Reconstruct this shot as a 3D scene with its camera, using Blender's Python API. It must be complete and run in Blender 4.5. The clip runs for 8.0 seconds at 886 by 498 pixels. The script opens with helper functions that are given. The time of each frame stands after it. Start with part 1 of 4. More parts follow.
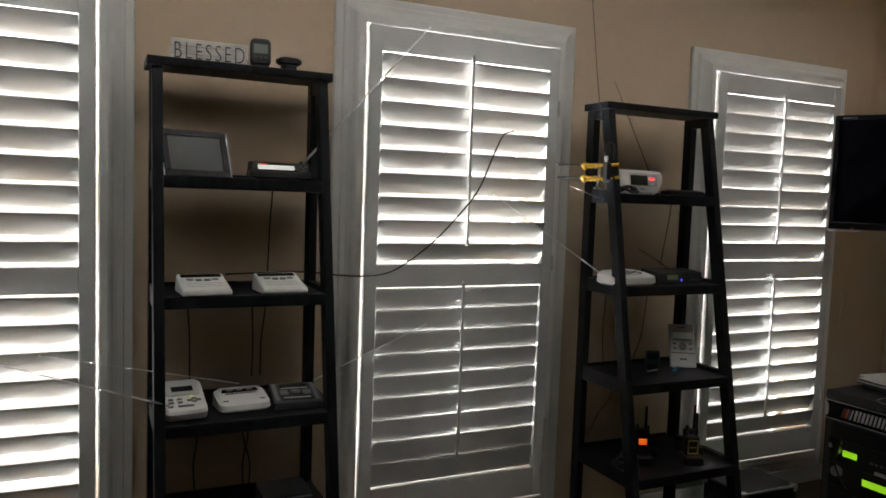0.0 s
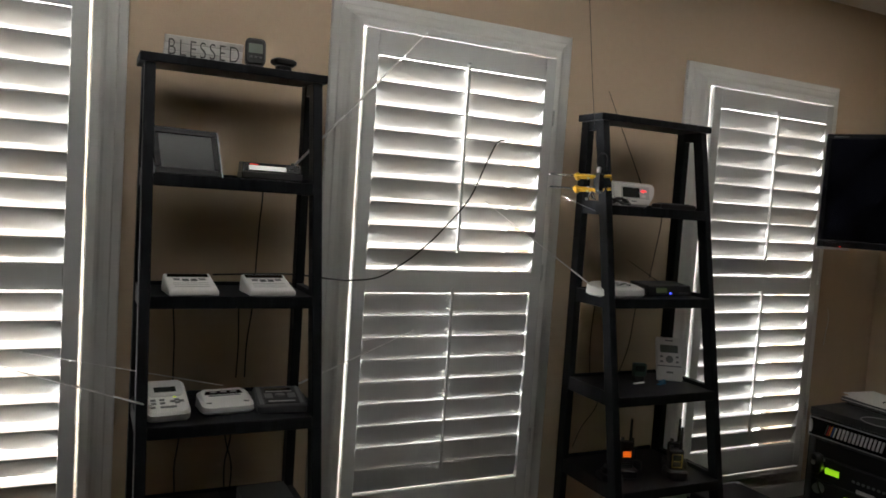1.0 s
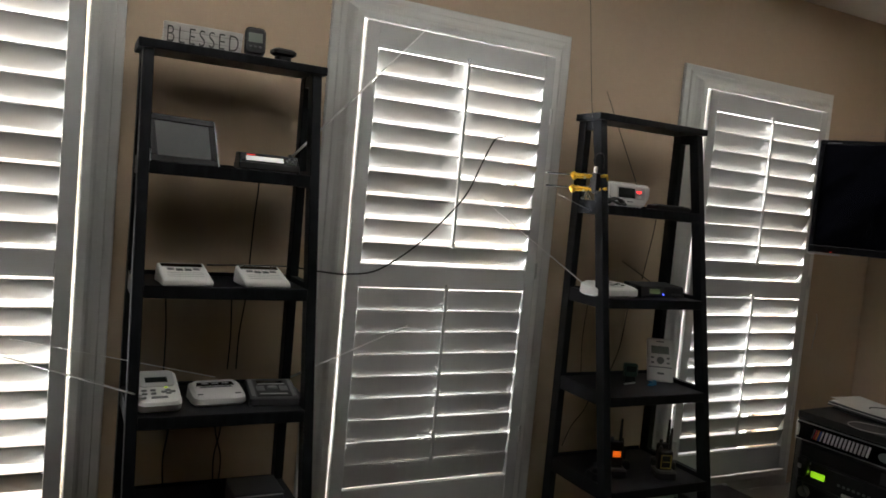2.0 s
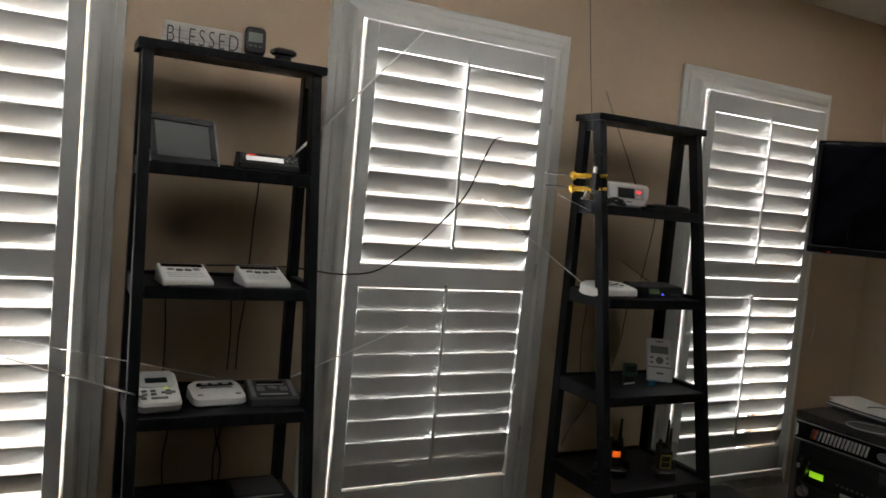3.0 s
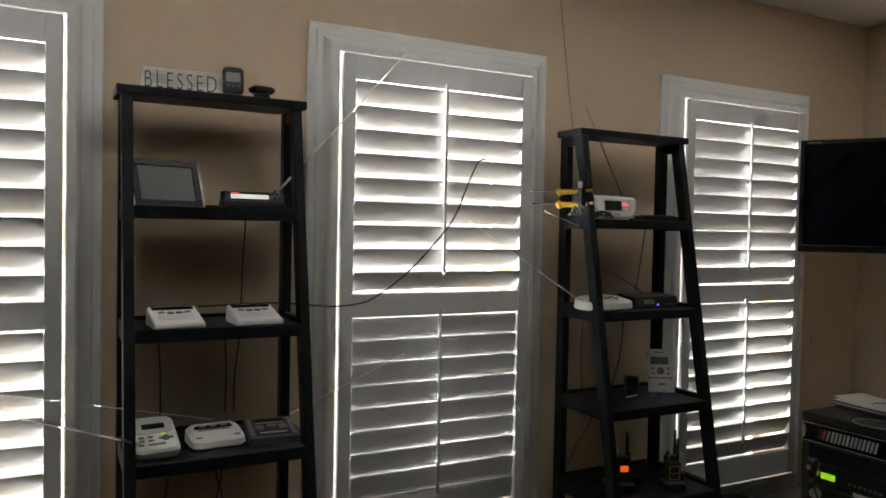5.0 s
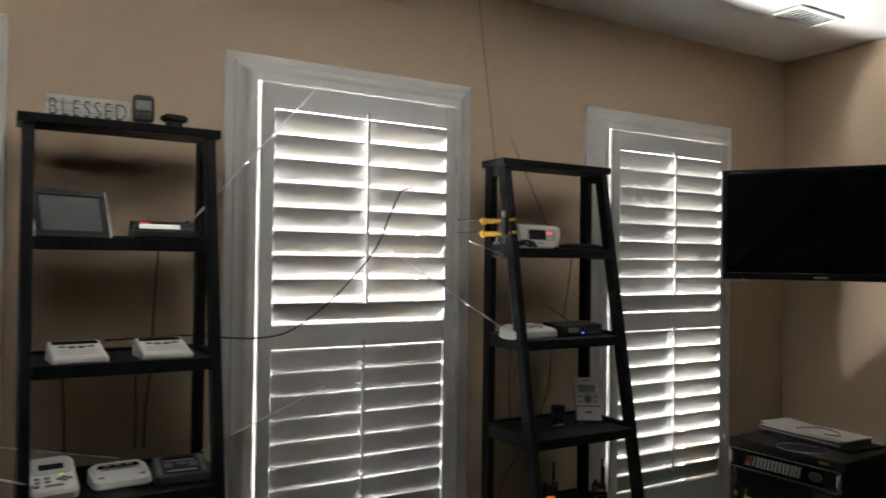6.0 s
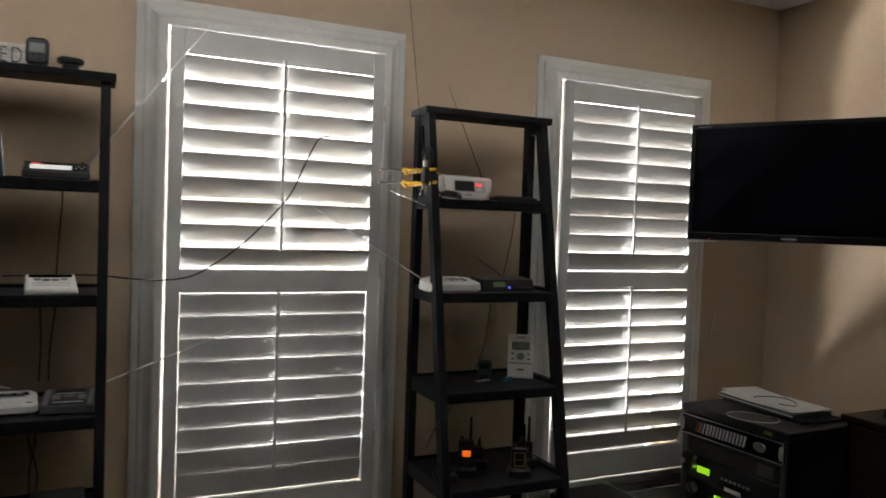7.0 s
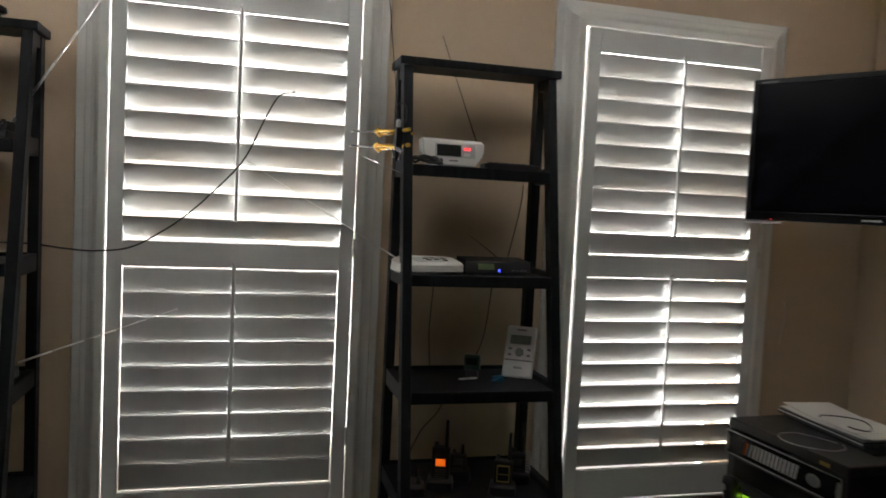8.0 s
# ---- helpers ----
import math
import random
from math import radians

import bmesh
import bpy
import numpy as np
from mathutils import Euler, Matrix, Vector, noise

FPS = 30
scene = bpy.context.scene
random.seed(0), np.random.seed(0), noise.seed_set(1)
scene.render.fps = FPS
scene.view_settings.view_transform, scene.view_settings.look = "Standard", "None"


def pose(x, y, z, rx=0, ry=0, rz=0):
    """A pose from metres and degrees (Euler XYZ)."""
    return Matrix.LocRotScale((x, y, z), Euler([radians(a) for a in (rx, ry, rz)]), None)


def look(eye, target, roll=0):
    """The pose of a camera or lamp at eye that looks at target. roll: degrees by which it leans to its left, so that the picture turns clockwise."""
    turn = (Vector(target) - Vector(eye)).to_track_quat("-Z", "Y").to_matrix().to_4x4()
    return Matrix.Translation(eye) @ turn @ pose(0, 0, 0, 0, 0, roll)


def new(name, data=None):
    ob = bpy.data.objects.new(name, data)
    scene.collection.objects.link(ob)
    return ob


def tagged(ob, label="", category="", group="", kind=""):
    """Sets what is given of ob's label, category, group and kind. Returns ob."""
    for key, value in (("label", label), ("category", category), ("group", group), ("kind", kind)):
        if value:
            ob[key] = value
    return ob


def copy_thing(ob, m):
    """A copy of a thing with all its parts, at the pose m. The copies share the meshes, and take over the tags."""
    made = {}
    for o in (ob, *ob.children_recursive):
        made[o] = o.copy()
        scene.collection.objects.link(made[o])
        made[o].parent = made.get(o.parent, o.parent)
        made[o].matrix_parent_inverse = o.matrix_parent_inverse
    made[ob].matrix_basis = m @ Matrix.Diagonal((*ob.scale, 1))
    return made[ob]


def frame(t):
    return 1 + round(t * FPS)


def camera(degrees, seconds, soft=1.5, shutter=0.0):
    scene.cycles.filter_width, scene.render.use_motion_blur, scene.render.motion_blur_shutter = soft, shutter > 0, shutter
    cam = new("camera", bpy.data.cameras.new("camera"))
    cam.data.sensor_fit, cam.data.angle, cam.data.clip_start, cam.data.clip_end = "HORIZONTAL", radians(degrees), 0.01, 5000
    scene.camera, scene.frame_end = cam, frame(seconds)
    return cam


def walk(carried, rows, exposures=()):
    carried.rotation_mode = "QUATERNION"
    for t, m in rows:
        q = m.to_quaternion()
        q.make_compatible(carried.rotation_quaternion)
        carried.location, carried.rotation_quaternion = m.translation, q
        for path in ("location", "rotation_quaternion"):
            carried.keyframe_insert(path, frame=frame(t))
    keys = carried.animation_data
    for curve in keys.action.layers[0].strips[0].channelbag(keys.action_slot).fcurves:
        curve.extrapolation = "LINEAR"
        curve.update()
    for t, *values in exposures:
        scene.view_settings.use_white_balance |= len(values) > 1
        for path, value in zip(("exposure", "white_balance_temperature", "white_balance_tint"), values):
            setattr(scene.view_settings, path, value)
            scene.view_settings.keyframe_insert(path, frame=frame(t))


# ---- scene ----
cam = camera(61.7, 8.0, soft=1.7, shutter=0.5)
PATH = [
    (0, (0.16, 0.069, 1.374), (1.01, 1.873, 1.231), 2.0),
    (0.5, (0.16, 0.073, 1.379), (1.019, 1.873, 1.238), 2.7),
    (1, (0.16, 0.084, 1.382), (1.038, 1.876, 1.251), 3.8),
    (1.5, (0.15, 0.095, 1.377), (1.048, 1.877, 1.242), 4.9),
    (3, (0.128, 0.111, 1.37), (1.046, 1.883, 1.238), 5.2),
    (3.5, (0.134, 0.1, 1.38), (1.034, 1.884, 1.291), 4.1),
    (4, (0.134, 0.092, 1.377), (1.031, 1.878, 1.307), 2.9),
    (5.3, (0.152, 0.105, 1.355), (1.081, 1.876, 1.331), 0.8),
    (5.5, (0.158, 0.081, 1.359), (1.09, 1.85, 1.395), 0.6),
    (5.8, (0.204, 0.055, 1.355), (1.195, 1.791, 1.388), 0.8),
    (6, (0.259, 0.058, 1.357), (1.287, 1.774, 1.386), 0.8),
    (6.2, (0.316, 0.023, 1.378), (1.367, 1.724, 1.390), 0.9),
    (6.5, (0.515, -0.098, 1.345), (1.563, 1.604, 1.28), 1.1),
    (6.6, (0.581, -0.14, 1.31), (1.64, 1.555, 1.248), 1.3),
    (6.7, (0.625, -0.146, 1.304), (1.663, 1.563, 1.247), 1.2),
    (6.8, (0.703, -0.188, 1.303), (1.624, 1.587, 1.254), 1.5),
    (7, (0.798, -0.181, 1.308), (1.643, 1.631, 1.244), 2.0),
    (7.2, (0.910, -0.140, 1.287), (1.719, 1.687, 1.204), 2.6),
    (7.5, (1.117, -0.082, 1.282), (1.838, 1.781, 1.179), 2.7),
    (7.8, (1.318, -0.041, 1.295), (1.926, 1.860, 1.169), 2.9),
    (8, (1.43, 0.011, 1.278), (1.946, 1.94, 1.163), 2.8),
]
walk(cam, [(t, look(eye, target, roll)) for t, eye, target, roll in PATH],
     exposures=[(0, -0.50), (3, -0.48), (4, -0.46), (5.5, -0.40), (6, -0.42), (6.5, -0.36), (7.5, -0.26), (8, -0.34)])

# ---------------------------------------------------------------- light
world = bpy.data.worlds.new("sky")
scene.world = world
world.use_nodes = True
wn = world.node_tree.nodes
sky = wn.new("ShaderNodeTexSky")
sky.sky_type = "NISHITA"
sky.sun_disc = False
sky.sun_elevation, sky.sun_rotation = radians(48), radians(200)
world.node_tree.links.new(sky.outputs[0], wn["Background"].inputs[0])
wn["Background"].inputs[1].default_value = 0.06
world.cycles.sampling_method = "NONE"

WIN_X = (-0.222, 1.397, 2.998)          # window centres along the wall
WALL_Y, WALL_T = 2.586, 0.16            # room face of the window wall, its thickness
ROOM = (-3.2, 3.945, -3.4, 2.586, 2.466)  # x0, x1, y0, y1, ceiling
# daylight thrown up from the bright ground outside the windows
lamp = bpy.data.lights.new("ground_light", "AREA")
lamp.shape, lamp.size, lamp.size_y = "RECTANGLE", 38.0, 2.4
lamp.energy, lamp.color = 116000.0, (1.0, 0.99, 0.965)
new("ground_light", lamp).matrix_world = look((-3.4, 12.2, -11.1), (-3.4, 2.6, 1.4))

# ---------------------------------------------------------------- materials


def mat(name, color, rough=0.5, metal=0.0, vary=0.0, scale=6.0, bump=0.0, bscale=80.0, spec=0.5, emit=0.0, coat=0.0):
    """Principled paint with large blotches, fine grain and a fine relief."""
    m = bpy.data.materials.new(name)
    m.use_nodes = True
    nt = m.node_tree
    b = nt.nodes["Principled BSDF"]
    b.inputs["Base Color"].default_value = (*color, 1)
    b.inputs["Roughness"].default_value = rough
    b.inputs["Metallic"].default_value = metal
    b.inputs["Specular IOR Level"].default_value = spec
    b.inputs["Coat Weight"].default_value = coat
    if emit:
        b.inputs["Emission Color"].default_value = (*color, 1)
        b.inputs["Emission Strength"].default_value = emit
    tc = nt.nodes.new("ShaderNodeTexCoord")
    if vary:
        n1, n2 = nt.nodes.new("ShaderNodeTexNoise"), nt.nodes.new("ShaderNodeTexNoise")
        n1.inputs["Scale"].default_value, n2.inputs["Scale"].default_value = scale, scale * 22
        n1.inputs["Detail"].default_value, n2.inputs["Detail"].default_value = 5, 3
        add = nt.nodes.new("ShaderNodeMath")
        add.operation = "MULTIPLY_ADD"
        add.inputs[1].default_value = 0.45
        ramp = nt.nodes.new("ShaderNodeMapRange")
        ramp.inputs["From Min"].default_value, ramp.inputs["From Max"].default_value = 0.45, 1.0
        ramp.inputs["To Min"].default_value, ramp.inputs["To Max"].default_value = 1 - vary, 1 + vary
        mul = nt.nodes.new("ShaderNodeVectorMath")
        mul.operation = "SCALE"
        mul.inputs[0].default_value = color
        for n in (n1, n2):
            nt.links.new(tc.outputs["Object"], n.inputs["Vector"])
        nt.links.new(n2.outputs["Fac"], add.inputs[0])
        nt.links.new(n1.outputs["Fac"], add.inputs[2])
        nt.links.new(add.outputs[0], ramp.inputs["Value"])
        nt.links.new(ramp.outputs[0], mul.inputs["Scale"])
        nt.links.new(mul.outputs[0], b.inputs["Base Color"])
        r = nt.nodes.new("ShaderNodeMapRange")
        r.inputs["To Min"].default_value, r.inputs["To Max"].default_value = max(0, rough - 0.12), min(1, rough + 0.12)
        nt.links.new(n1.outputs["Fac"], r.inputs["Value"])
        nt.links.new(r.outputs[0], b.inputs["Roughness"])
    if bump:
        n3, bp = nt.nodes.new("ShaderNodeTexNoise"), nt.nodes.new("ShaderNodeBump")
        n3.inputs["Scale"].default_value, n3.inputs["Detail"].default_value = bscale, 4
        bp.inputs["Strength"].default_value, bp.inputs["Distance"].default_value = bump, 0.002
        nt.links.new(tc.outputs["Object"], n3.inputs["Vector"])
        nt.links.new(n3.outputs["Fac"], bp.inputs["Height"])
        nt.links.new(bp.outputs[0], b.inputs["Normal"])
    return m


def wood(name, dark, light, rough=0.4, stretch=(1, 14, 14), scale=3.0, spec=0.5):
    m = mat(name, light, rough, bump=0.15, bscale=120, spec=spec)
    nt = m.node_tree
    b = nt.nodes["Principled BSDF"]
    tc, mp, nz, cr = (nt.nodes.new(k) for k in ("ShaderNodeTexCoord", "ShaderNodeMapping", "ShaderNodeTexNoise", "ShaderNodeValToRGB"))
    mp.inputs["Scale"].default_value = stretch
    nz.inputs["Scale"].default_value, nz.inputs["Detail"].default_value, nz.inputs["Distortion"].default_value = scale, 8, 0.6
    cr.color_ramp.elements[0].position, cr.color_ramp.elements[1].position = 0.35, 0.7
    cr.color_ramp.elements[0].color, cr.color_ramp.elements[1].color = (*dark, 1), (*light, 1)
    nt.links.new(tc.outputs["Object"], mp.inputs["Vector"])
    nt.links.new(mp.outputs[0], nz.inputs["Vector"])
    nt.links.new(nz.outputs["Fac"], cr.inputs["Fac"])
    nt.links.new(cr.outputs[0], b.inputs["Base Color"])
    return m


M_WALL = mat("beige_wall_paint", (0.52, 0.40, 0.285), 0.75, vary=0.05, scale=1.3, bump=0.25, bscale=160, spec=0.3)
M_CEIL = mat("ceiling_paint", (0.82, 0.81, 0.79), 0.9, vary=0.03, scale=2, bump=0.5, bscale=110, spec=0.2)
M_TRIM = mat("white_trim_paint", (0.83, 0.825, 0.805), 0.35, vary=0.03, scale=4, bump=0.05, bscale=60)
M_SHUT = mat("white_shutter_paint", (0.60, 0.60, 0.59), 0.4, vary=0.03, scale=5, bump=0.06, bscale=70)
M_FLOOR = mat("brown_carpet", (0.085, 0.07, 0.055), 0.95, vary=0.12, scale=5, bump=0.8, bscale=400, spec=0.1)
M_BLACKWOOD = wood("black_stained_wood", (0.006, 0.0066, 0.008), (0.013, 0.0143, 0.017), 0.45, (10, 10, 1), 4, 0.14)
M_RACK = mat("black_textured_metal", (0.016, 0.016, 0.017), 0.36, spec=0.5, vary=0.2, scale=9, bump=0.15, bscale=260)
M_CHERRY = wood("dark_cherry_wood", (0.006, 0.003, 0.002), (0.018, 0.008, 0.006), 0.38, (12, 1, 12), 3, 0.35)
M_BLACK = mat("black_plastic", (0.009, 0.009, 0.010), 0.45, spec=0.35, vary=0.15, scale=12, bump=0.1, bscale=300)
M_GLOSS = mat("glossy_black_plastic", (0.005, 0.005, 0.006), 0.2, spec=0.2)
M_MIRROR = mat("glossy_screen_glass", (0.004, 0.004, 0.005), 0.05, spec=0.6)
M_SCREEN = mat("dark_screen_glass", (0.0015, 0.0016, 0.003), 0.2, spec=0.09)
M_WHITE = mat("white_plastic", (0.72, 0.71, 0.69), 0.4, vary=0.04, scale=14, bump=0.08, bscale=350)
M_OFFW = mat("pale_grey_plastic", (0.5, 0.5, 0.49), 0.45, vary=0.05, scale=14, bump=0.08, bscale=350)
M_GREY = mat("grey_plastic", (0.16, 0.165, 0.165), 0.45, vary=0.08, scale=14, bump=0.08, bscale=350)
M_DGREY = mat("dark_grey_plastic", (0.05, 0.052, 0.055), 0.45, vary=0.1, scale=14)
M_LCD = mat("lcd_glass", (0.13, 0.15, 0.13), 0.18)
M_LCDD = mat("dark_lcd_glass", (0.022, 0.025, 0.024), 0.22, spec=0.4)
M_CHROME = mat("chrome", (0.95, 0.95, 0.94), 0.30, metal=0.85)
M_STEEL = mat("brushed_metal", (0.5, 0.5, 0.51), 0.35, metal=1.0, vary=0.1, scale=20)
M_WIRE = mat("black_wire", (0.012, 0.012, 0.012), 0.5)
M_WIREW = mat("white_wire", (0.6, 0.6, 0.58), 0.45)
M_YELLOW = mat("yellow_plastic", (0.62, 0.34, 0.02), 0.4, vary=0.06, scale=20)
M_OLIVE = mat("dull_yellow_plastic", (0.36, 0.27, 0.06), 0.4, vary=0.1, scale=30)
M_GREEN = mat("dark_green_paint", (0.02, 0.05, 0.04), 0.4, vary=0.2, scale=20)
M_BLUE = mat("blue_plastic", (0.01, 0.16, 0.32), 0.35)
M_PAPER = mat("white_paper", (0.66, 0.65, 0.62), 0.6, vary=0.05, scale=8)
M_RED = mat("red_print", (0.35, 0.02, 0.02), 0.5)
M_ORANGEP = mat("orange_print", (0.6, 0.2, 0.03), 0.5)
M_BLUEP = mat("blue_print", (0.03, 0.08, 0.3), 0.5)
M_PRINTW = mat("silver_print", (0.62, 0.62, 0.62), 0.4, metal=0.3, vary=0.15, scale=60)
M_SIGN = mat("whitewashed_wood", (0.6, 0.58, 0.55), 0.7, vary=0.3, scale=18, bump=0.4, bscale=90)
M_INK = mat("faded_black_ink", (0.05, 0.045, 0.04), 0.7)
M_LRED = mat("red_led", (1.0, 0.05, 0.03), 0.4, emit=0.9)
M_LRED2 = mat("bright_red_led", (1.0, 0.03, 0.03), 0.4, emit=6.0)
M_LBLUE = mat("blue_led", (0.06, 0.08, 1.0), 0.4, emit=7.0)
M_LGREEN = mat("lime_display", (0.42, 0.95, 0.02), 0.4, emit=0.75)
M_LGDIM = mat("dim_green_display", (0.09, 0.12, 0.05), 0.3, emit=0.15)
M_LORANGE = mat("orange_display", (1.0, 0.16, 0.01), 0.4, emit=0.9)
M_LWHITE = mat("white_display", (0.95, 0.92, 0.88), 0.4, emit=0.55)
M_LED = mat("green_led", (0.6, 0.9, 0.05), 0.4, emit=1.2)

# ---------------------------------------------------------------- building helpers


def link(name, bm, material, parent=None, label="", smooth=False):
    me = bpy.data.meshes.new(name)
    bmesh.ops.recalc_face_normals(bm, faces=bm.faces[:])
    if smooth:
        for f in bm.faces:
            f.smooth = True
    bm.to_mesh(me)
    bm.free()
    me.materials.append(material)
    ob = new(name, me)
    if parent is not None:
        ob.parent = parent
    if label:
        ob["label"] = label
    return ob


def part(name, bm, material, parent, label="", smooth=False):
    return link(name, bm, material, parent, label, smooth)


def thing(name, at, label, category, group="", kind="", turn=0.0):
    e = new(name)
    e.empty_display_size = 0.05
    e.matrix_basis = pose(*at, 0, 0, turn)
    return tagged(e, label, category, group, kind)


def hexa(pts, bevel=0.0, seg=1, bm=None):
    """A six-sided block: four low corners and the four above them."""
    b = bmesh.new()
    v = [b.verts.new(p) for p in pts]
    for f in ((3, 2, 1, 0), (4, 5, 6, 7), (0, 1, 5, 4), (1, 2, 6, 5), (2, 3, 7, 6), (3, 0, 4, 7)):
        b.faces.new([v[i] for i in f])
    if bevel:
        bmesh.ops.bevel(b, geom=b.edges[:], offset=bevel, segments=seg, affect="EDGES", profile=0.5)
    if bm is None:
        return b
    me = bpy.data.meshes.new("tmp")
    b.to_mesh(me)
    b.free()
    bm.from_mesh(me)
    bpy.data.meshes.remove(me)
    return bm


def box(x0, x1, y0, y1, z0, z1, bevel=0.0, seg=1, bm=None):
    return hexa([(x0, y0, z0), (x1, y0, z0), (x1, y1, z0), (x0, y1, z0), (x0, y0, z1), (x1, y0, z1), (x1, y1, z1), (x0, y1, z1)], bevel, seg, bm)


def lathe(profile, n=20, axis="z", at=(0, 0, 0)):
    b = bmesh.new()
    rings = []
    for r, h in profile:
        ring = []
        for k in range(n):
            a = 2 * math.pi * k / n
            c, s = r * math.cos(a), r * math.sin(a)
            p = {"z": (c, s, h), "y": (c, h, s), "x": (h, c, s)}[axis]
            ring.append(b.verts.new((p[0] + at[0], p[1] + at[1], p[2] + at[2])))
        rings.append(ring)
    for lo, hi in zip(rings, rings[1:]):
        for k in range(n):
            b.faces.new((lo[k], lo[(k + 1) % n], hi[(k + 1) % n], hi[k]))
    b.faces.new(rings[0])
    b.faces.new(rings[-1])
    return b


def tube(points, radius, n=8, taper=None, bm=None):
    """A round rod or wire along points, smoothed; taper gives the end radius."""
    b = bm or bmesh.new()
    P = [Vector(p) for p in points]
    rings = []
    for i, p in enumerate(P):
        d = (P[min(i + 1, len(P) - 1)] - P[max(i - 1, 0)]).normalized()
        q = d.to_track_quat("Z", "Y")
        r = radius if taper is None else radius + (taper - radius) * i / (len(P) - 1)
        rings.append([b.verts.new(p + q @ Vector((r * math.cos(2 * math.pi * k / n), r * math.sin(2 * math.pi * k / n), 0))) for k in range(n)])
    for lo, hi in zip(rings, rings[1:]):
        for k in range(n):
            b.faces.new((lo[k], lo[(k + 1) % n], hi[(k + 1) % n], hi[k]))
    b.faces.new(rings[0])
    b.faces.new(rings[-1])
    return b


def smooth_path(pts, steps=6):
    """Catmull-Rom points through pts."""
    P = [Vector(p) for p in pts]
    P = [2 * P[0] - P[1], *P, 2 * P[-1] - P[-2]]
    out = []
    for i in range(1, len(P) - 2):
        a, b, c, d = P[i - 1:i + 3]
        for k in range(steps):
            t = k / steps
            out.append(0.5 * ((2 * b) + (c - a) * t + (2 * a - 5 * b + 4 * c - d) * t * t + (3 * b - a - 3 * c + d) * t ** 3))
    return out + [P[-2]]


def rounded_slab(w, d, h, r, seg=5, soft=0.003, top=1.0, slope=0.0):
    """A slab with round corners in plan, standing on z 0, its front towards -y; slope lowers the front of its top."""
    b = bmesh.new()
    plan = []
    for cx, cy, a0 in ((w / 2 - r, d / 2 - r, 0), (-w / 2 + r, d / 2 - r, 90), (-w / 2 + r, -d / 2 + r, 180), (w / 2 - r, -d / 2 + r, 270)):
        for k in range(seg + 1):
            a = radians(a0 + 90 * k / seg)
            plan.append((cx + r * math.cos(a), cy + r * math.sin(a)))

    def ring(s, z0, lift):
        return [b.verts.new((x * s, y * s, z0 + (h - slope * (0.5 - y / d) - z0) * lift)) for x, y in plan]
    e = 1 - 2 * soft / min(w, d)
    rings = [ring(e, 0, 0), ring(1, soft, 0), ring(0.5 + 0.5 * top, 0, 1 - soft / h), ring(e * top, 0, 1)]
    n = len(plan)
    for lo, hi in zip(rings, rings[1:]):
        for k in range(n):
            b.faces.new((lo[k], lo[(k + 1) % n], hi[(k + 1) % n], hi[k]))
    b.faces.new(rings[0])
    b.faces.new(rings[-1])
    return b


# ---------------------------------------------------------------- outside
M_SKYGLOW = mat("overcast_sky_glow", (1.0, 0.99, 0.96), 1.0, emit=0.9, spec=0.0)
tagged(link("backdrop", box(-9, 12, 7.0, 7.1, -3, 8), M_SKYGLOW), "bright overcast daylight outside the windows", "sky", kind="structure")

M_SKYGLOW.cycles.emission_sampling = "NONE"

# ---------------------------------------------------------------- the room
X0, X1, Y0, Y1, ZC = ROOM
OPEN_W, OPEN_Z0, OPEN_Z1 = 0.390, 0.182, 1.968


def wall_with_windows():
    b = bmesh.new()
    edges = [X0 - 0.16]
    for cx in WIN_X:
        edges += [cx - OPEN_W, cx + OPEN_W]
    edges.append(X1 + 0.16)
    for i in range(0, len(edges), 2):
        box(edges[i], edges[i + 1], WALL_Y, WALL_Y + WALL_T, 0, ZC, bm=b)
    for cx in WIN_X:
        box(cx - OPEN_W, cx + OPEN_W, WALL_Y, WALL_Y + WALL_T, 0, OPEN_Z0, bm=b)
        box(cx - OPEN_W, cx + OPEN_W, WALL_Y, WALL_Y + WALL_T, OPEN_Z1, ZC, bm=b)
    return b


tagged(link("wall_north", wall_with_windows(), M_WALL), "beige painted wall with three shuttered windows", "wall", kind="structure")
tagged(link("wall_east", box(X1, X1 + 0.16, Y0, Y1, 0, ZC), M_WALL), "plain beige painted wall behind the television", "wall", kind="structure")
tagged(link("wall_west", box(X0 - 0.16, X0, Y0, Y1, 0, ZC), M_WALL), "plain beige painted wall", "wall", kind="structure")
tagged(link("wall_south", box(X0 - 0.16, X1 + 0.16, Y0 - 0.16, Y0, 0, ZC), M_WALL), "plain beige painted wall", "wall", kind="structure")
tagged(link("ceiling", box(X0 - 0.16, X1 + 0.16, Y0 - 0.16, Y1 + 0.16, ZC, ZC + 0.12), M_CEIL), "white painted ceiling with fine texture", "ceiling", kind="structure")
floor = tagged(link("floor", box(X0 - 0.16, X1 + 0.16, Y0 - 0.16, Y1 + 0.16, -0.12, 0), M_FLOOR), "brown carpet floor in shade", "floor", kind="structure")
tagged(link("baseboard", box(X0, X1, Y1 - 0.014, Y1, 0, 0.08, 0.003), M_TRIM), "white painted baseboard along the window wall", "baseboard", kind="structure")
tagged(link("baseboard", box(X1 - 0.014, X1, Y0, Y1 - 0.014, 0, 0.08, 0.003), M_TRIM), "white painted baseboard", "baseboard", kind="structure")

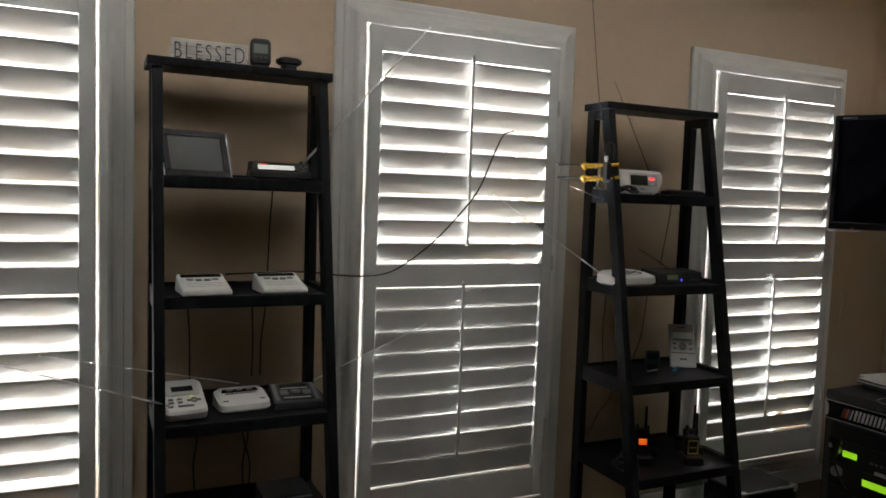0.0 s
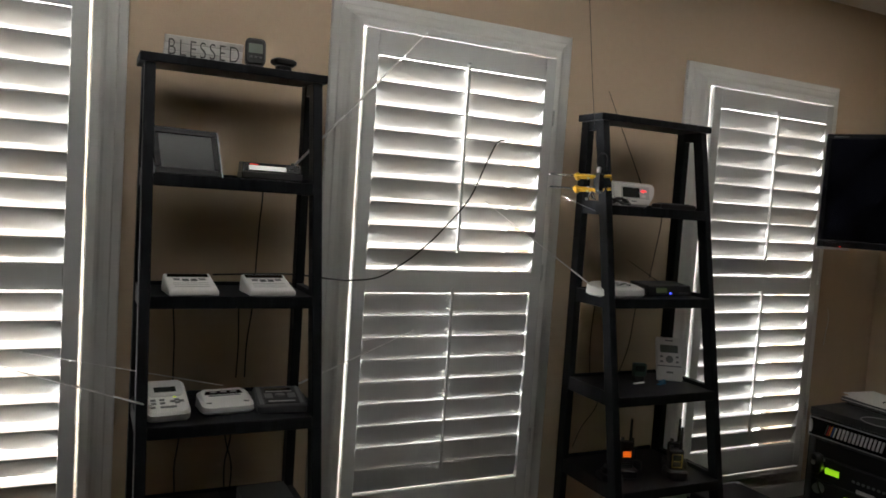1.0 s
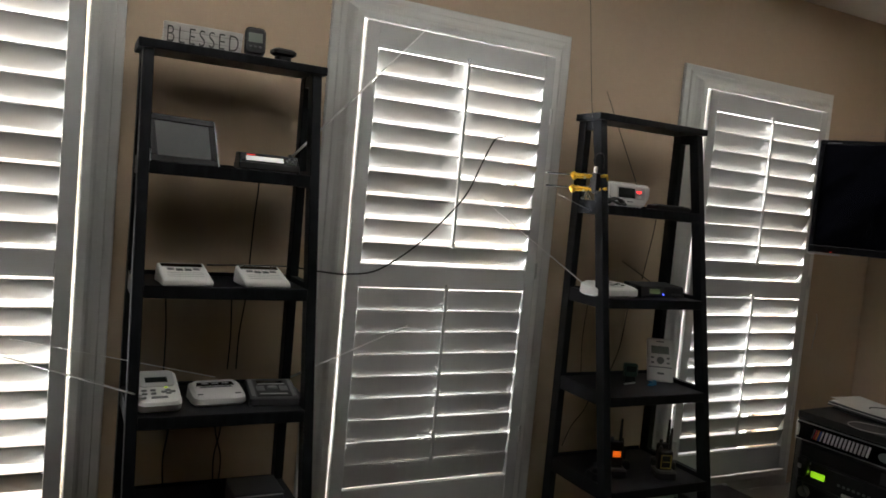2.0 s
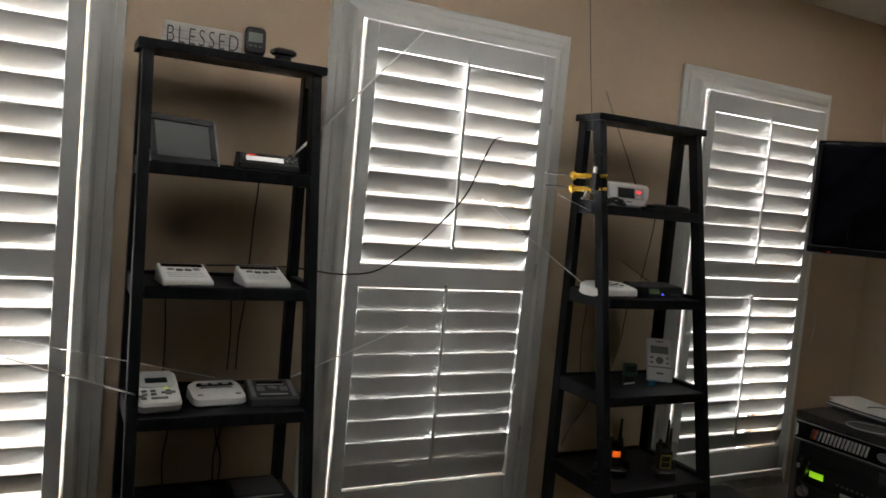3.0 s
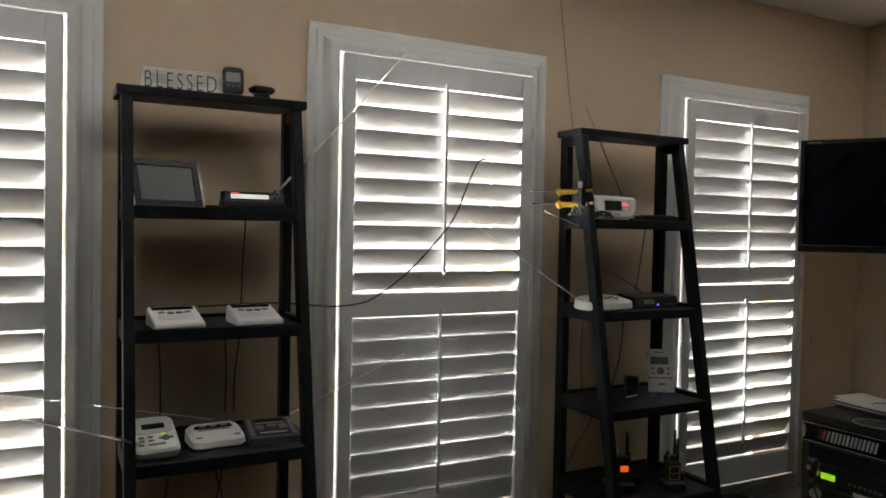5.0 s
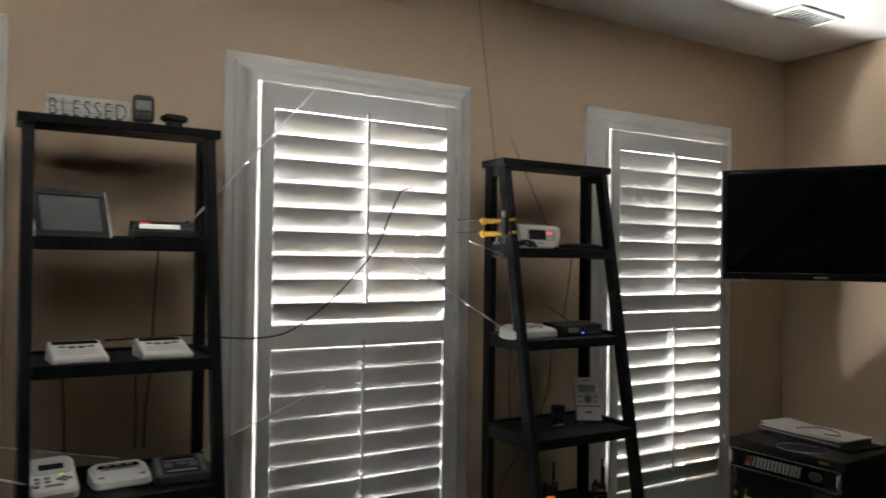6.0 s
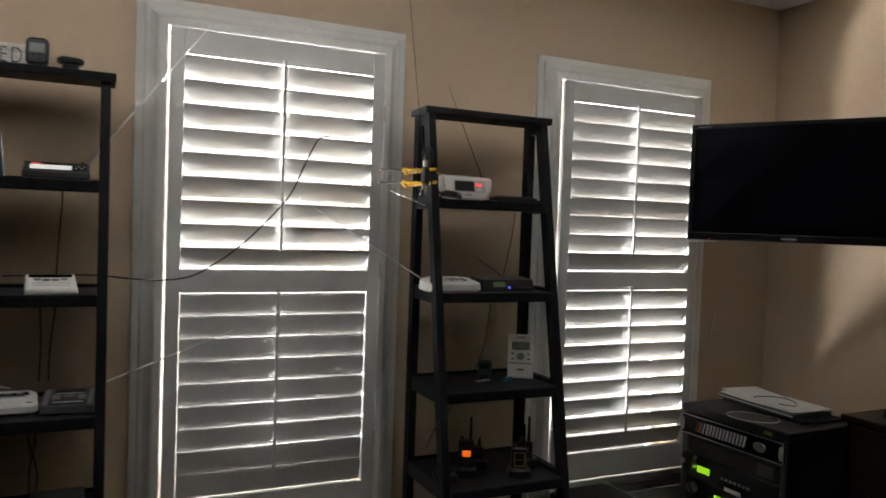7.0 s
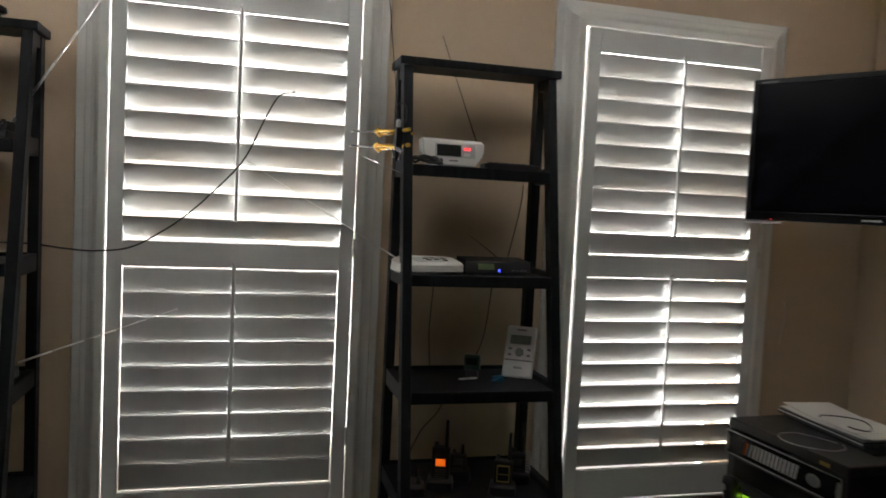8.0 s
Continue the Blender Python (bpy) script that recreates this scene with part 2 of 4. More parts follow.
# casing profile: distance in from the outer edge, height off the wall
PROFILE = ((0, 0), (0, 0.013), (0.004, 0.016), (0.026, 0.018), (0.030, 0.024), (0.036, 0.026), (0.046, 0.029), (0.058, 0.038), (0.066, 0.050), (0.074, 0.056), (0.096, 0.058), (0.1005, 0.054), (0.1005, 0.0))
CAS_W, CAS_T, CAS_B = 0.4925, 2.057, 0.083


def casing_piece(cx, side):
    b = bmesh.new()
    rows = []
    for d, p in PROFILE:
        xl, xr, zt, zb = cx - CAS_W + d, cx + CAS_W - d, CAS_T - d, CAS_B + d
        ends = {"left": ((xl, zb), (xl, zt)), "right": ((xr, zb), (xr, zt)), "top": ((xl, zt), (xr, zt)), "bottom": ((xl, zb), (xr, zb))}[side]
        rows.append([b.verts.new((x, WALL_Y - p, z)) for x, z in ends])
    for a, c in zip(rows, rows[1:] + rows[:1]):
        b.faces.new((a[0], a[1], c[1], c[0]))
    b.faces.new([r[0] for r in rows])
    b.faces.new([r[1] for r in rows])
    return b


PANEL_W, PANEL_T, PANEL_B, FACE_Y = 0.3868, 1.9518, 0.1945, 2.514
LV_W = 0.3405
UPPER, LOWER = (1.124, 1.864), (0.3095, 1.043)


def louver_mesh(length, chord=0.0885, thick=0.0105, n=16):
    b = bmesh.new()
    ends = []
    for x in (-length / 2, length / 2):
        ends.append([b.verts.new((x, 0.5 * thick * math.sin(2 * math.pi * k / n), 0.5 * chord * math.cos(2 * math.pi * k / n))) for k in range(n)])
    for k in range(n):
        b.faces.new((ends[0][k], ends[0][(k + 1) % n], ends[1][(k + 1) % n], ends[1][k]))
    b.faces.new(ends[0])
    b.faces.new(ends[1])
    for f in b.faces:
        f.smooth = len(f.verts) == 4
    me = bpy.data.meshes.new("louver")
    bmesh.ops.recalc_face_normals(b, faces=b.faces[:])
    b.to_mesh(me)
    b.free()
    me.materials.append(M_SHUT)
    return me


LOUVER = louver_mesh(2 * LV_W - 0.0006)
LOUVER_SHUT = louver_mesh(2 * LV_W - 0.006)


def window(index, cx, tilt_up, tilt_low, words, hung=1):
    """hung: the side of the hinges, -1 towards -x."""
    w = thing(f"window_{index}", (0, 0, 0), "window with a wide white moulded casing", "window", kind="structure")
    for side in ("left", "right", "top", "bottom"):
        part("casing", casing_piece(cx, side), M_TRIM, w)
    y = WALL_Y + 0.148
    part("window_frame", box(cx - OPEN_W, cx - OPEN_W + 0.04, y, y + 0.04, OPEN_Z0, OPEN_Z1), M_TRIM, w)
    part("window_frame", box(cx + OPEN_W - 0.04, cx + OPEN_W, y, y + 0.04, OPEN_Z0, OPEN_Z1), M_TRIM, w)
    part("window_frame", box(cx - OPEN_W + 0.04, cx + OPEN_W - 0.04, y, y + 0.04, 1.05, 1.09), M_TRIM, w)

    s = thing("plantation_shutter", (cx + (0.001 if hung > 0 else -0.0018), FACE_Y, PANEL_B), words, "shutter", "window shutters")
    yb = 0.028
    T, z0 = PANEL_T - PANEL_B, PANEL_B
    for x0, x1 in ((-PANEL_W, -LV_W), (LV_W, PANEL_W)):
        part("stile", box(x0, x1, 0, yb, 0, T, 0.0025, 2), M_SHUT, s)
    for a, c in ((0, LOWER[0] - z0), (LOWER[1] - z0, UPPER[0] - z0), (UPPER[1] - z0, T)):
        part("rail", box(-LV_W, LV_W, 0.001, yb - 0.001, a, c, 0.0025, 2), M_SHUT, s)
    for (lo, hi), tilt in ((UPPER, tilt_up), (LOWER, tilt_low)):
        end = max((hi - lo) / 18, 0.0442 * math.cos(radians(tilt)) + 0.0032)
        pitch = (hi - lo - 2 * end) / 8
        for k in range(9):
            ob = new("louver", LOUVER if tilt > 20 else LOUVER_SHUT)
            ob.parent = s
            wob = 0.6 * math.sin(k * 2.3 + index * 1.7 + lo)
            ob.matrix_basis = pose(0, yb / 2, lo - z0 + end + pitch * k, tilt + wob, 0, 0.15 * math.sin(k * 1.9 + index))
        reach = 0.0442 * math.sin(radians(tilt))
        zz = lo - z0 + pitch * 0.5 + 0.03
        yr = min(yb / 2 - reach - 0.010, -0.0055)
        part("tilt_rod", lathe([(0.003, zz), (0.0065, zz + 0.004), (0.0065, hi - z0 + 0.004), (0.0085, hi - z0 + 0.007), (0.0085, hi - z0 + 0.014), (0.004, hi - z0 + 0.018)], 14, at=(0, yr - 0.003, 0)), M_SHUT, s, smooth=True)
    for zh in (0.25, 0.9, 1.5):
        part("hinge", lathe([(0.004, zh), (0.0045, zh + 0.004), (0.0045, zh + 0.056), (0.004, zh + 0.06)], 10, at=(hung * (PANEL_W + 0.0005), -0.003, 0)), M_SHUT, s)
    return s


window(1, WIN_X[0], 34, 34, "white wooden plantation shutter with tilted louvers, daylight behind", -1)
window(2, WIN_X[1], 35, 8, "white wooden plantation shutter, upper louvers open, lower nearly closed")
window(3, WIN_X[2], 23, 22, "white wooden plantation shutter with half-open louvers, daylight behind")


def ceiling_vent():
    v = thing("ceiling_vent", (3.32, 2.06, ZC - 0.012), "white metal air vent in the ceiling", "vent", turn=0)
    w, d = 0.16, 0.09
    for a in ((-w, w, -d, -d + 0.025), (-w, w, d - 0.025, d), (-w, -w + 0.025, -d + 0.025, d - 0.025), (w - 0.025, w, -d + 0.025, d - 0.025)):
        part("frame", box(*a, 0, 0.011, 0.002), M_TRIM, v)
    for k in range(9):
        x = -w + 0.04 + k * 0.03
        part("slat", hexa([(x, -d + 0.026, 0.001), (x + 0.004, -d + 0.026, 0.001), (x + 0.004, d - 0.026, 0.001), (x, d - 0.026, 0.001),
                           (x + 0.009, -d + 0.026, 0.0105), (x + 0.013, -d + 0.026, 0.0105), (x + 0.013, d - 0.026, 0.0105), (x + 0.009, d - 0.026, 0.0105)]), M_OFFW, v)


ceiling_vent()

# ---------------------------------------------------------------- ladder shelves
TIERS = (1.405, 1.063, 0.711, 0.380)
SHELF_W, SHELF_TOP, LEAN_Y = 0.549, 1.747, 0.18


def ladder_shelf(x, y_front, label):
    """y_front: front edge of the top board; the rear legs stand upright, the front legs rake forward."""
    s = thing("ladder_shelf", (x, y_front, 0), label, "shelf", "ladder shelves")
    W, D, top = SHELF_W, 0.150, SHELF_TOP
    part("top_board", box(0, W, 0, D, top - 0.026, top, 0.003, 2), M_BLACKWOOD, s)
    leg = 0.030

    def fy(z):
        return 0.012 - LEAN_Y * (top - 0.026 - z)
    zt = top - 0.026
    for x0 in (0.014, W - 0.014 - leg):
        x1 = x0 + leg
        part("leg", hexa([(x0, fy(0), 0), (x1, fy(0), 0), (x1, fy(0) + 0.047, 0), (x0, fy(0) + 0.047, 0),
                          (x0, fy(zt), zt), (x1, fy(zt), zt), (x1, fy(zt) + 0.047, zt), (x0, fy(zt) + 0.047, zt)], 0.002), M_BLACKWOOD, s)
        part("leg", box(x0, x1, D - 0.050, D - 0.005, 0, zt, 0.002), M_BLACKWOOD, s)
        part("side_rail", hexa([(x0 + 0.003, fy(zt - 0.035) + 0.047, zt - 0.035), (x1 - 0.003, fy(zt - 0.035) + 0.047, zt - 0.035), (x1 - 0.003, D - 0.05, zt - 0.035), (x0 + 0.003, D - 0.05, zt - 0.035),
                                (x0 + 0.003, fy(zt) + 0.047, zt), (x1 - 0.003, fy(zt) + 0.047, zt), (x1 - 0.003, D - 0.05, zt), (x0 + 0.003, D - 0.05, zt)]), M_BLACKWOOD, s)
        for t in TIERS:
            za, zb = t - 0.038, t + 0.014
            part("side_rail", hexa([(x0 + 0.003, fy(za) + 0.047, za), (x1 - 0.003, fy(za) + 0.047, za), (x1 - 0.003, D - 0.05, za), (x0 + 0.003, D - 0.05, za),
                                    (x0 + 0.003, fy(zb) + 0.047, zb), (x1 - 0.003, fy(zb) + 0.047, zb), (x1 - 0.003, D - 0.05, zb), (x0 + 0.003, D - 0.05, zb)]), M_BLACKWOOD, s)
    xa, xb = 0.014 + leg, W - 0.014 - leg
    for t in TIERS:
        f = fy(t - 0.015) + 0.006
        tier = part("tier_board", box(xa, xb, f, D - 0.006, t - 0.020, t, 0.002), M_BLACKWOOD, s)
        part("front_lip", box(xa, xb, f - 0.012, f, t - 0.035, t + 0.001, 0.002), M_BLACKWOOD, tier)
        part("rear_lip", box(xa, xb, D - 0.006, D + 0.002, t - 0.028, t + 0.012, 0.002), M_BLACKWOOD, tier)
    return s


AX, AY, BX, BY = 0.294, 2.374, 1.885, 2.336
ladder_shelf(AX, AY, "black wooden ladder shelf holding weather radios and a clock radio")
ladder_shelf(BX, BY, "black wooden ladder shelf holding an alarm clock and handheld radios")

# ---------------------------------------------------------------- things on the shelves


def rel(at, pts):
    return [(p[0] - at[0], p[1] - at[1], p[2] - at[2]) for p in pts]


def antenna(parent, at, a, b, r=0.0036, knob=True):
    """A telescopic rod from a to b, each section thinner than the last."""
    a, b = Vector(rel(at, [a])[0]), Vector(rel(at, [b])[0])
    bm = bmesh.new()
    n = 5
    for k in range(n):
        rr = r * (1 - 0.11 * k)
        tube([a + (b - a) * (k / n), a + (b - a) * ((k + 1) / n)], rr, 8, bm=bm)
    if knob:
        d = (b - a).normalized()
        tube([b - d * 0.001, b + d * 0.002, b + d * 0.005], 0.0032, 8, bm=bm)
    return part("antenna", bm, M_CHROME, parent, "chrome telescopic antenna", True)


def text_mesh(words, size, depth, material, parent, m, name="lettering", space=1.0):
    cu = bpy.data.curves.new("lettering", "FONT")
    cu.body, cu.size, cu.extrude, cu.align_x, cu.space_character = words, size, depth, "CENTER", space
    cu.offset = -0.0010
    ob = new("lettering_curve", cu)
    me = bpy.data.meshes.new_from_object(ob.evaluated_get(bpy.context.evaluated_depsgraph_get()))
    bpy.data.objects.remove(ob)
    bpy.data.curves.remove(cu)
    me.materials.clear()
    me.materials.append(material)
    out = new(name, me)
    out.parent = parent
    out.matrix_basis = m
    return out


TOP = SHELF_TOP
T2, T3, T4, T5 = TIERS

# top of the first shelf: sign, weather display, puck


def blessed_sign():
    s = thing("wooden_sign", (0.476, 2.447, TOP), "whitewashed wooden sign with the word BLESSED", "sign", turn=-1.5)
    hs = (0.0, 0.0235, 0.0465, 0.070)
    for k in range(3):
        j = 0.0015 * (k - 1)
        part("plank", box(-0.113 + j, 0.113 + j, 0, 0.014, hs[k] + 0.0006, hs[k + 1] - 0.0006, 0.0012), M_SIGN, s)
    text_mesh("BLESSED", 0.070, 0.0006, M_INK, s, pose(0, -0.0008, 0.011, 90, 0, 0) @ Matrix.Diagonal((0.66, 1, 1, 1)), space=1.28)


def weather_display():
    d = thing("weather_display", (0.622, 2.418, TOP), "small black weather display with a grey screen", "display", turn=-6)
    b = rounded_slab(0.062, 0.085, 0.026, 0.016, 5, 0.005)
    bmesh.ops.transform(b, matrix=pose(0, 0.014, 0.044, 80, 0, 0), verts=b.verts)
    part("body", b, M_BLACK, d, smooth=False)
    part("screen", hexa([(-0.021, -0.0135, 0.043), (0.021, -0.0135, 0.043), (0.021, -0.011, 0.043), (-0.021, -0.011, 0.043),
                         (-0.021, -0.0075, 0.072), (0.021, -0.0075, 0.072), (0.021, -0.005, 0.072), (-0.021, -0.005, 0.072)]), M_LCD, d, "grey lcd screen")
    part("base", rounded_slab(0.05, 0.04, 0.008, 0.01), M_BLACK, d)
    for x in (-0.014, 0, 0.014):
        part("button", box(x - 0.0045, x + 0.0045, -0.018, -0.014, 0.028, 0.033, 0.001), M_DGREY, d)


def puck():
    p = thing("black_sensor", (0.712, 2.425, TOP), "small black plastic sensor box on the shelf top", "sensor", turn=10)
    part("base", rounded_slab(0.045, 0.04, 0.018, 0.01), M_BLACK, p)
    b = rounded_slab(0.074, 0.05, 0.022, 0.012, 5, 0.006)
    bmesh.ops.translate(b, vec=(0, 0, 0.0182), verts=b.verts)
    part("head", b, M_BLACK, p)


blessed_sign()
weather_display()
puck()

# second tier of the first shelf


def photo_frame():
    f = thing("digital_photo_frame", (0.442, 2.375, T2), "black digital photo frame with a blank grey screen", "photo frame", turn=17)
    lean = pose(0, 0, 0.0015, -20, 0, 0)

    def leaned(b):
        bmesh.ops.transform(b, matrix=lean, verts=b.verts)
        return b
    W, H = 0.204, 0.146
    part("back", leaned(box(-W / 2 + 0.004, W / 2 - 0.004, 0.0085, 0.022, 0.003, H - 0.003, 0.002)), M_BLACK, f)
    for a in ((-W / 2, W / 2, 0, 0.020), (-W / 2, W / 2, H - 0.020, H), (-W / 2, -W / 2 + 0.020, 0.020, H - 0.020), (W / 2 - 0.020, W / 2, 0.020, H - 0.020)):
        part("bezel", leaned(box(a[0], a[1], 0, 0.0085, a[2], a[3], 0.0015)), M_GLOSS, f)
    for s in (-1, 1):
        part("side_trim", leaned(box(s * W / 2 - (0.0 if s > 0 else 0.0035), s * W / 2 + (0.0035 if s > 0 else 0.0), 0.001, 0.022, 0.001, H - 0.001, 0.001)), M_STEEL, f, "silver edge trim")
    part("screen", leaned(box(-W / 2 + 0.020, W / 2 - 0.020, 0.004, 0.0075, 0.020, H - 0.020)), M_LCDD, f, "blank grey screen")
    part("stand", hexa([(-0.02, 0.075, 0), (0.02, 0.075, 0), (0.02, 0.082, 0), (-0.02, 0.082, 0), (-0.02, 0.040, 0.075), (0.02, 0.040, 0.075), (0.02, 0.047, 0.075), (-0.02, 0.047, 0.075)]), M_BLACK, f)


def clock_radio():
    at = (0.682, 2.405, T2)
    c = thing("clock_radio", at, "low black clock radio with a pale lit display", "clock radio", turn=-2)
    part("body", hexa([(-0.092, -0.05, 0.004), (0.092, -0.05, 0.004), (0.092, 0.05, 0.004), (-0.092, 0.05, 0.004),
                       (-0.092, -0.046, 0.026), (0.092, -0.046, 0.026), (0.092, 0.05, 0.026), (-0.092, 0.05, 0.026)], 0.004, 3), M_BLACK, c)
    part("upper_body", hexa([(-0.090, -0.044, 0.026), (0.090, -0.044, 0.026), (0.090, 0.048, 0.026), (-0.090, 0.048, 0.026),
                             (-0.088, -0.024, 0.054), (0.088, -0.024, 0.054), (0.088, 0.046, 0.056), (-0.088, 0.046, 0.056)], 0.003, 2), M_BLACK, c)
    for x in (-0.07, 0.07):
        part("foot", box(x - 0.012, x + 0.012, -0.03, 0.03, 0, 0.0045), M_DGREY, c)

    def slope(x0, x1, z0, z1, h):
        def yy(z):
            return -0.044 + 0.020 * (z - 0.026) / 0.028
        return hexa([(x0, yy(z0) - h, z0), (x1, yy(z0) - h, z0), (x1, yy(z0) + 0.003, z0), (x0, yy(z0) + 0.003, z0),
                     (x0, yy(z1) - h, z1), (x1, yy(z1) - h, z1), (x1, yy(z1) + 0.003, z1), (x0, yy(z1) + 0.003, z1)])
    part("bezel", slope(-0.084, 0.084, 0.029, 0.052, 0.0008), M_GLOSS, c)
    part("display", slope(-0.070, 0.042, 0.0315, 0.0445, 0.0018), M_LWHITE, c, "pale lit display")
    part("digits", slope(-0.068, -0.042, 0.0468, 0.0494, 0.0014), M_LRED, c, "red glowing digits")
    for k in range(4):
        part("button", slope(0.050 + k * 0.008, 0.056 + k * 0.008, 0.036 + 0.006 * (k % 2), 0.041 + 0.006 * (k % 2), 0.003), M_DGREY, c)
    part("knob", lathe([(0.006, 0.054), (0.006, 0.060), (0.004, 0.061)], 14, at=(0.07, 0.0, 0)), M_DGREY, c)
    antenna(c, (0.682, 2.405, T2), (0.757, 2.440, 1.452), (1.105, 2.225, 1.891), 0.0038)


photo_frame()
clock_radio()

# third tier: two weather radios of one kind


def weather_radio(at, turn):
    r = thing("weather_radio", at, "white wedge-shaped weather alert radio with dark buttons", "radio", "white weather radios", turn=turn)
    W, D = 0.142, 0.125

    b = hexa([(-W / 2, -D / 2, 0.002), (W / 2, -D / 2, 0.002), (W / 2 - 0.001, D / 2, 0.002), (-W / 2 + 0.001, D / 2, 0.002),
              (-W / 2 + 0.002, -D / 2 + 0.002, 0.018), (W / 2 - 0.002, -D / 2 + 0.002, 0.018), (W / 2 - 0.004, D / 2 - 0.004, 0.054), (-W / 2 + 0.004, D / 2 - 0.004, 0.054)], 0.006, 4)
    part("body", b, M_WHITE, r)

    def face(x0, x1, y0, y1, h0, h1):
        def zz(y):
            return 0.018 + 0.036 * (y + D / 2 - 0.002) / (D - 0.006)
        return hexa([(x0, y0, zz(y0) + h0), (x1, y0, zz(y0) + h0), (x1, y1, zz(y1) + h0), (x0, y1, zz(y1) + h0),
                     (x0, y0, zz(y0) + h1), (x1, y0, zz(y0) + h1), (x1, y1, zz(y1) + h1), (x0, y1, zz(y1) + h1)])
    part("display_panel", face(-0.058, 0.058, 0.030, 0.050, -0.001, 0.0008), M_GLOSS, r, "dark display strip")
    for k, x in enumerate((-0.036, -0.012, 0.012, 0.036)):
        part("button", face(x - 0.009, x + 0.009, 0.008 - 0.005 * (k in (1, 2)), 0.019 - 0.004 * (k in (1, 2)), -0.001, 0.0016), M_DGREY if k % 3 else M_GREY, r)
    for k in range(3):
        part("groove", face(-0.05, 0.05, -0.035 + 0.012 * k, -0.0325 + 0.012 * k, -0.001, 0.0006), M_OFFW, r)
    part("base", box(-W / 2 + 0.008, W / 2 - 0.008, -D / 2 + 0.006, D / 2 - 0.006, 0, 0.003), M_DGREY, r)
    return r


first = weather_radio((0.449, 2.320, T3), 5)
copy_thing(first, pose(0.674, 2.325, T3, 0, 0, 5))

# fourth tier: three radios


def desk_radio_one():
    at = (0.392, 2.285, T4)
    r = thing("weather_radio", at, "white upright weather radio with grey screen and green light", "radio", turn=5)
    tilt = pose(0, -0.062, 0.016, 25, 0, 0)

    def tl(b):
        bmesh.ops.transform(b, matrix=tilt, verts=b.verts)
        return b
    b = rounded_slab(0.118, 0.146, 0.034, 0.018, 5, 0.006)
    bmesh.ops.translate(b, vec=(0, 0.073, -0.017), verts=b.verts)
    part("body", tl(b), M_WHITE, r)
    b = rounded_slab(0.098, 0.070, 0.004, 0.014, 5, 0.0012)
    bmesh.ops.translate(b, vec=(0, 0.108, 0.0155), verts=b.verts)
    part("face_panel", tl(b), M_OFFW, r, "pale grey face panel")
    part("screen", tl(box(-0.03, 0.03, 0.090, 0.112, 0.0190, 0.0205, 0.0005)), M_LCDD, r, "dark lcd screen")
    for x, y in ((-0.038, 0.058), (-0.014, 0.058), (-0.038, 0.044), (-0.014, 0.044), (0.014, 0.050), (0.026, 0.056), (0.026, 0.044), (0.038, 0.050), (-0.042, 0.028)):
        part("button", tl(box(x - 0.007, x + 0.007, y - 0.0035, y + 0.0035, 0.0165, 0.0205, 0.001)), M_GREY, r)
    part("button", tl(box(-0.022, 0.022, 0.024, 0.032, 0.0165, 0.0195, 0.001)), M_GREY, r)
    part("indicator_light", tl(box(0.018, 0.026, 0.066, 0.071, 0.0165, 0.0195, 0.001)), M_LED, r, "green glowing light")
    part("stand", hexa([(-0.045, 0.030, 0), (0.045, 0.030, 0), (0.045, 0.055, 0), (-0.045, 0.055, 0), (-0.045, 0.028, 0.036), (0.045, 0.028, 0.036), (0.045, 0.050, 0.046), (-0.045, 0.050, 0.046)]), M_OFFW, r)
    antenna(r, at, (0.345, 2.225, 0.764), (-0.16, 2.19, 0.957), 0.0026)


def desk_radio_two():
    at = (0.566, 2.335, T4)
    r = thing("weather_radio", at, "white rounded weather radio with a black display strip", "radio", turn=4)
    b = rounded_slab(0.158, 0.120, 0.050, 0.024, 6, 0.007, 0.94, 0.024)
    part("body", b, M_WHITE, r)

    def zz(y):
        return 0.050 - 0.024 * (0.5 - y / 0.12)
    for k, (x0, x1, y0, y1, m) in enumerate(((-0.058, 0.058, 0.016, 0.046, M_GLOSS), (-0.05, 0.05, 0.005, 0.013, M_GREY))):
        part("display_panel" if k == 0 else "button_row", hexa([(x0, y0, zz(y0) - 0.001), (x1, y0, zz(y0) - 0.001), (x1, y1, zz(y1) - 0.001), (x0, y1, zz(y1) - 0.001),
                                     (x0 + 0.002, y0, zz(y0) + 0.0015), (x1 - 0.002, y0, zz(y0) + 0.0015), (x1 - 0.008, y1, zz(y1) + 0.0015), (x0 + 0.008, y1, zz(y1) + 0.0015)], 0.0006), m, r)
    for x in (-0.055, 0.055):
        part("button", box(x - 0.008, x + 0.008, -0.038, -0.033, zz(-0.036) - 0.001, zz(-0.036) + 0.002, 0.0008), M_GREY, r)
    for x in (-0.03, 0.0, 0.03):
        part("button", box(x - 0.010, x + 0.010, 0.024, 0.030, zz(0.027) + 0.001, zz(0.027) + 0.004, 0.0008), M_OFFW, r)
    antenna(r, at, (0.570, 2.385, 0.770), (0.029, 2.36, 0.904), 0.0016)


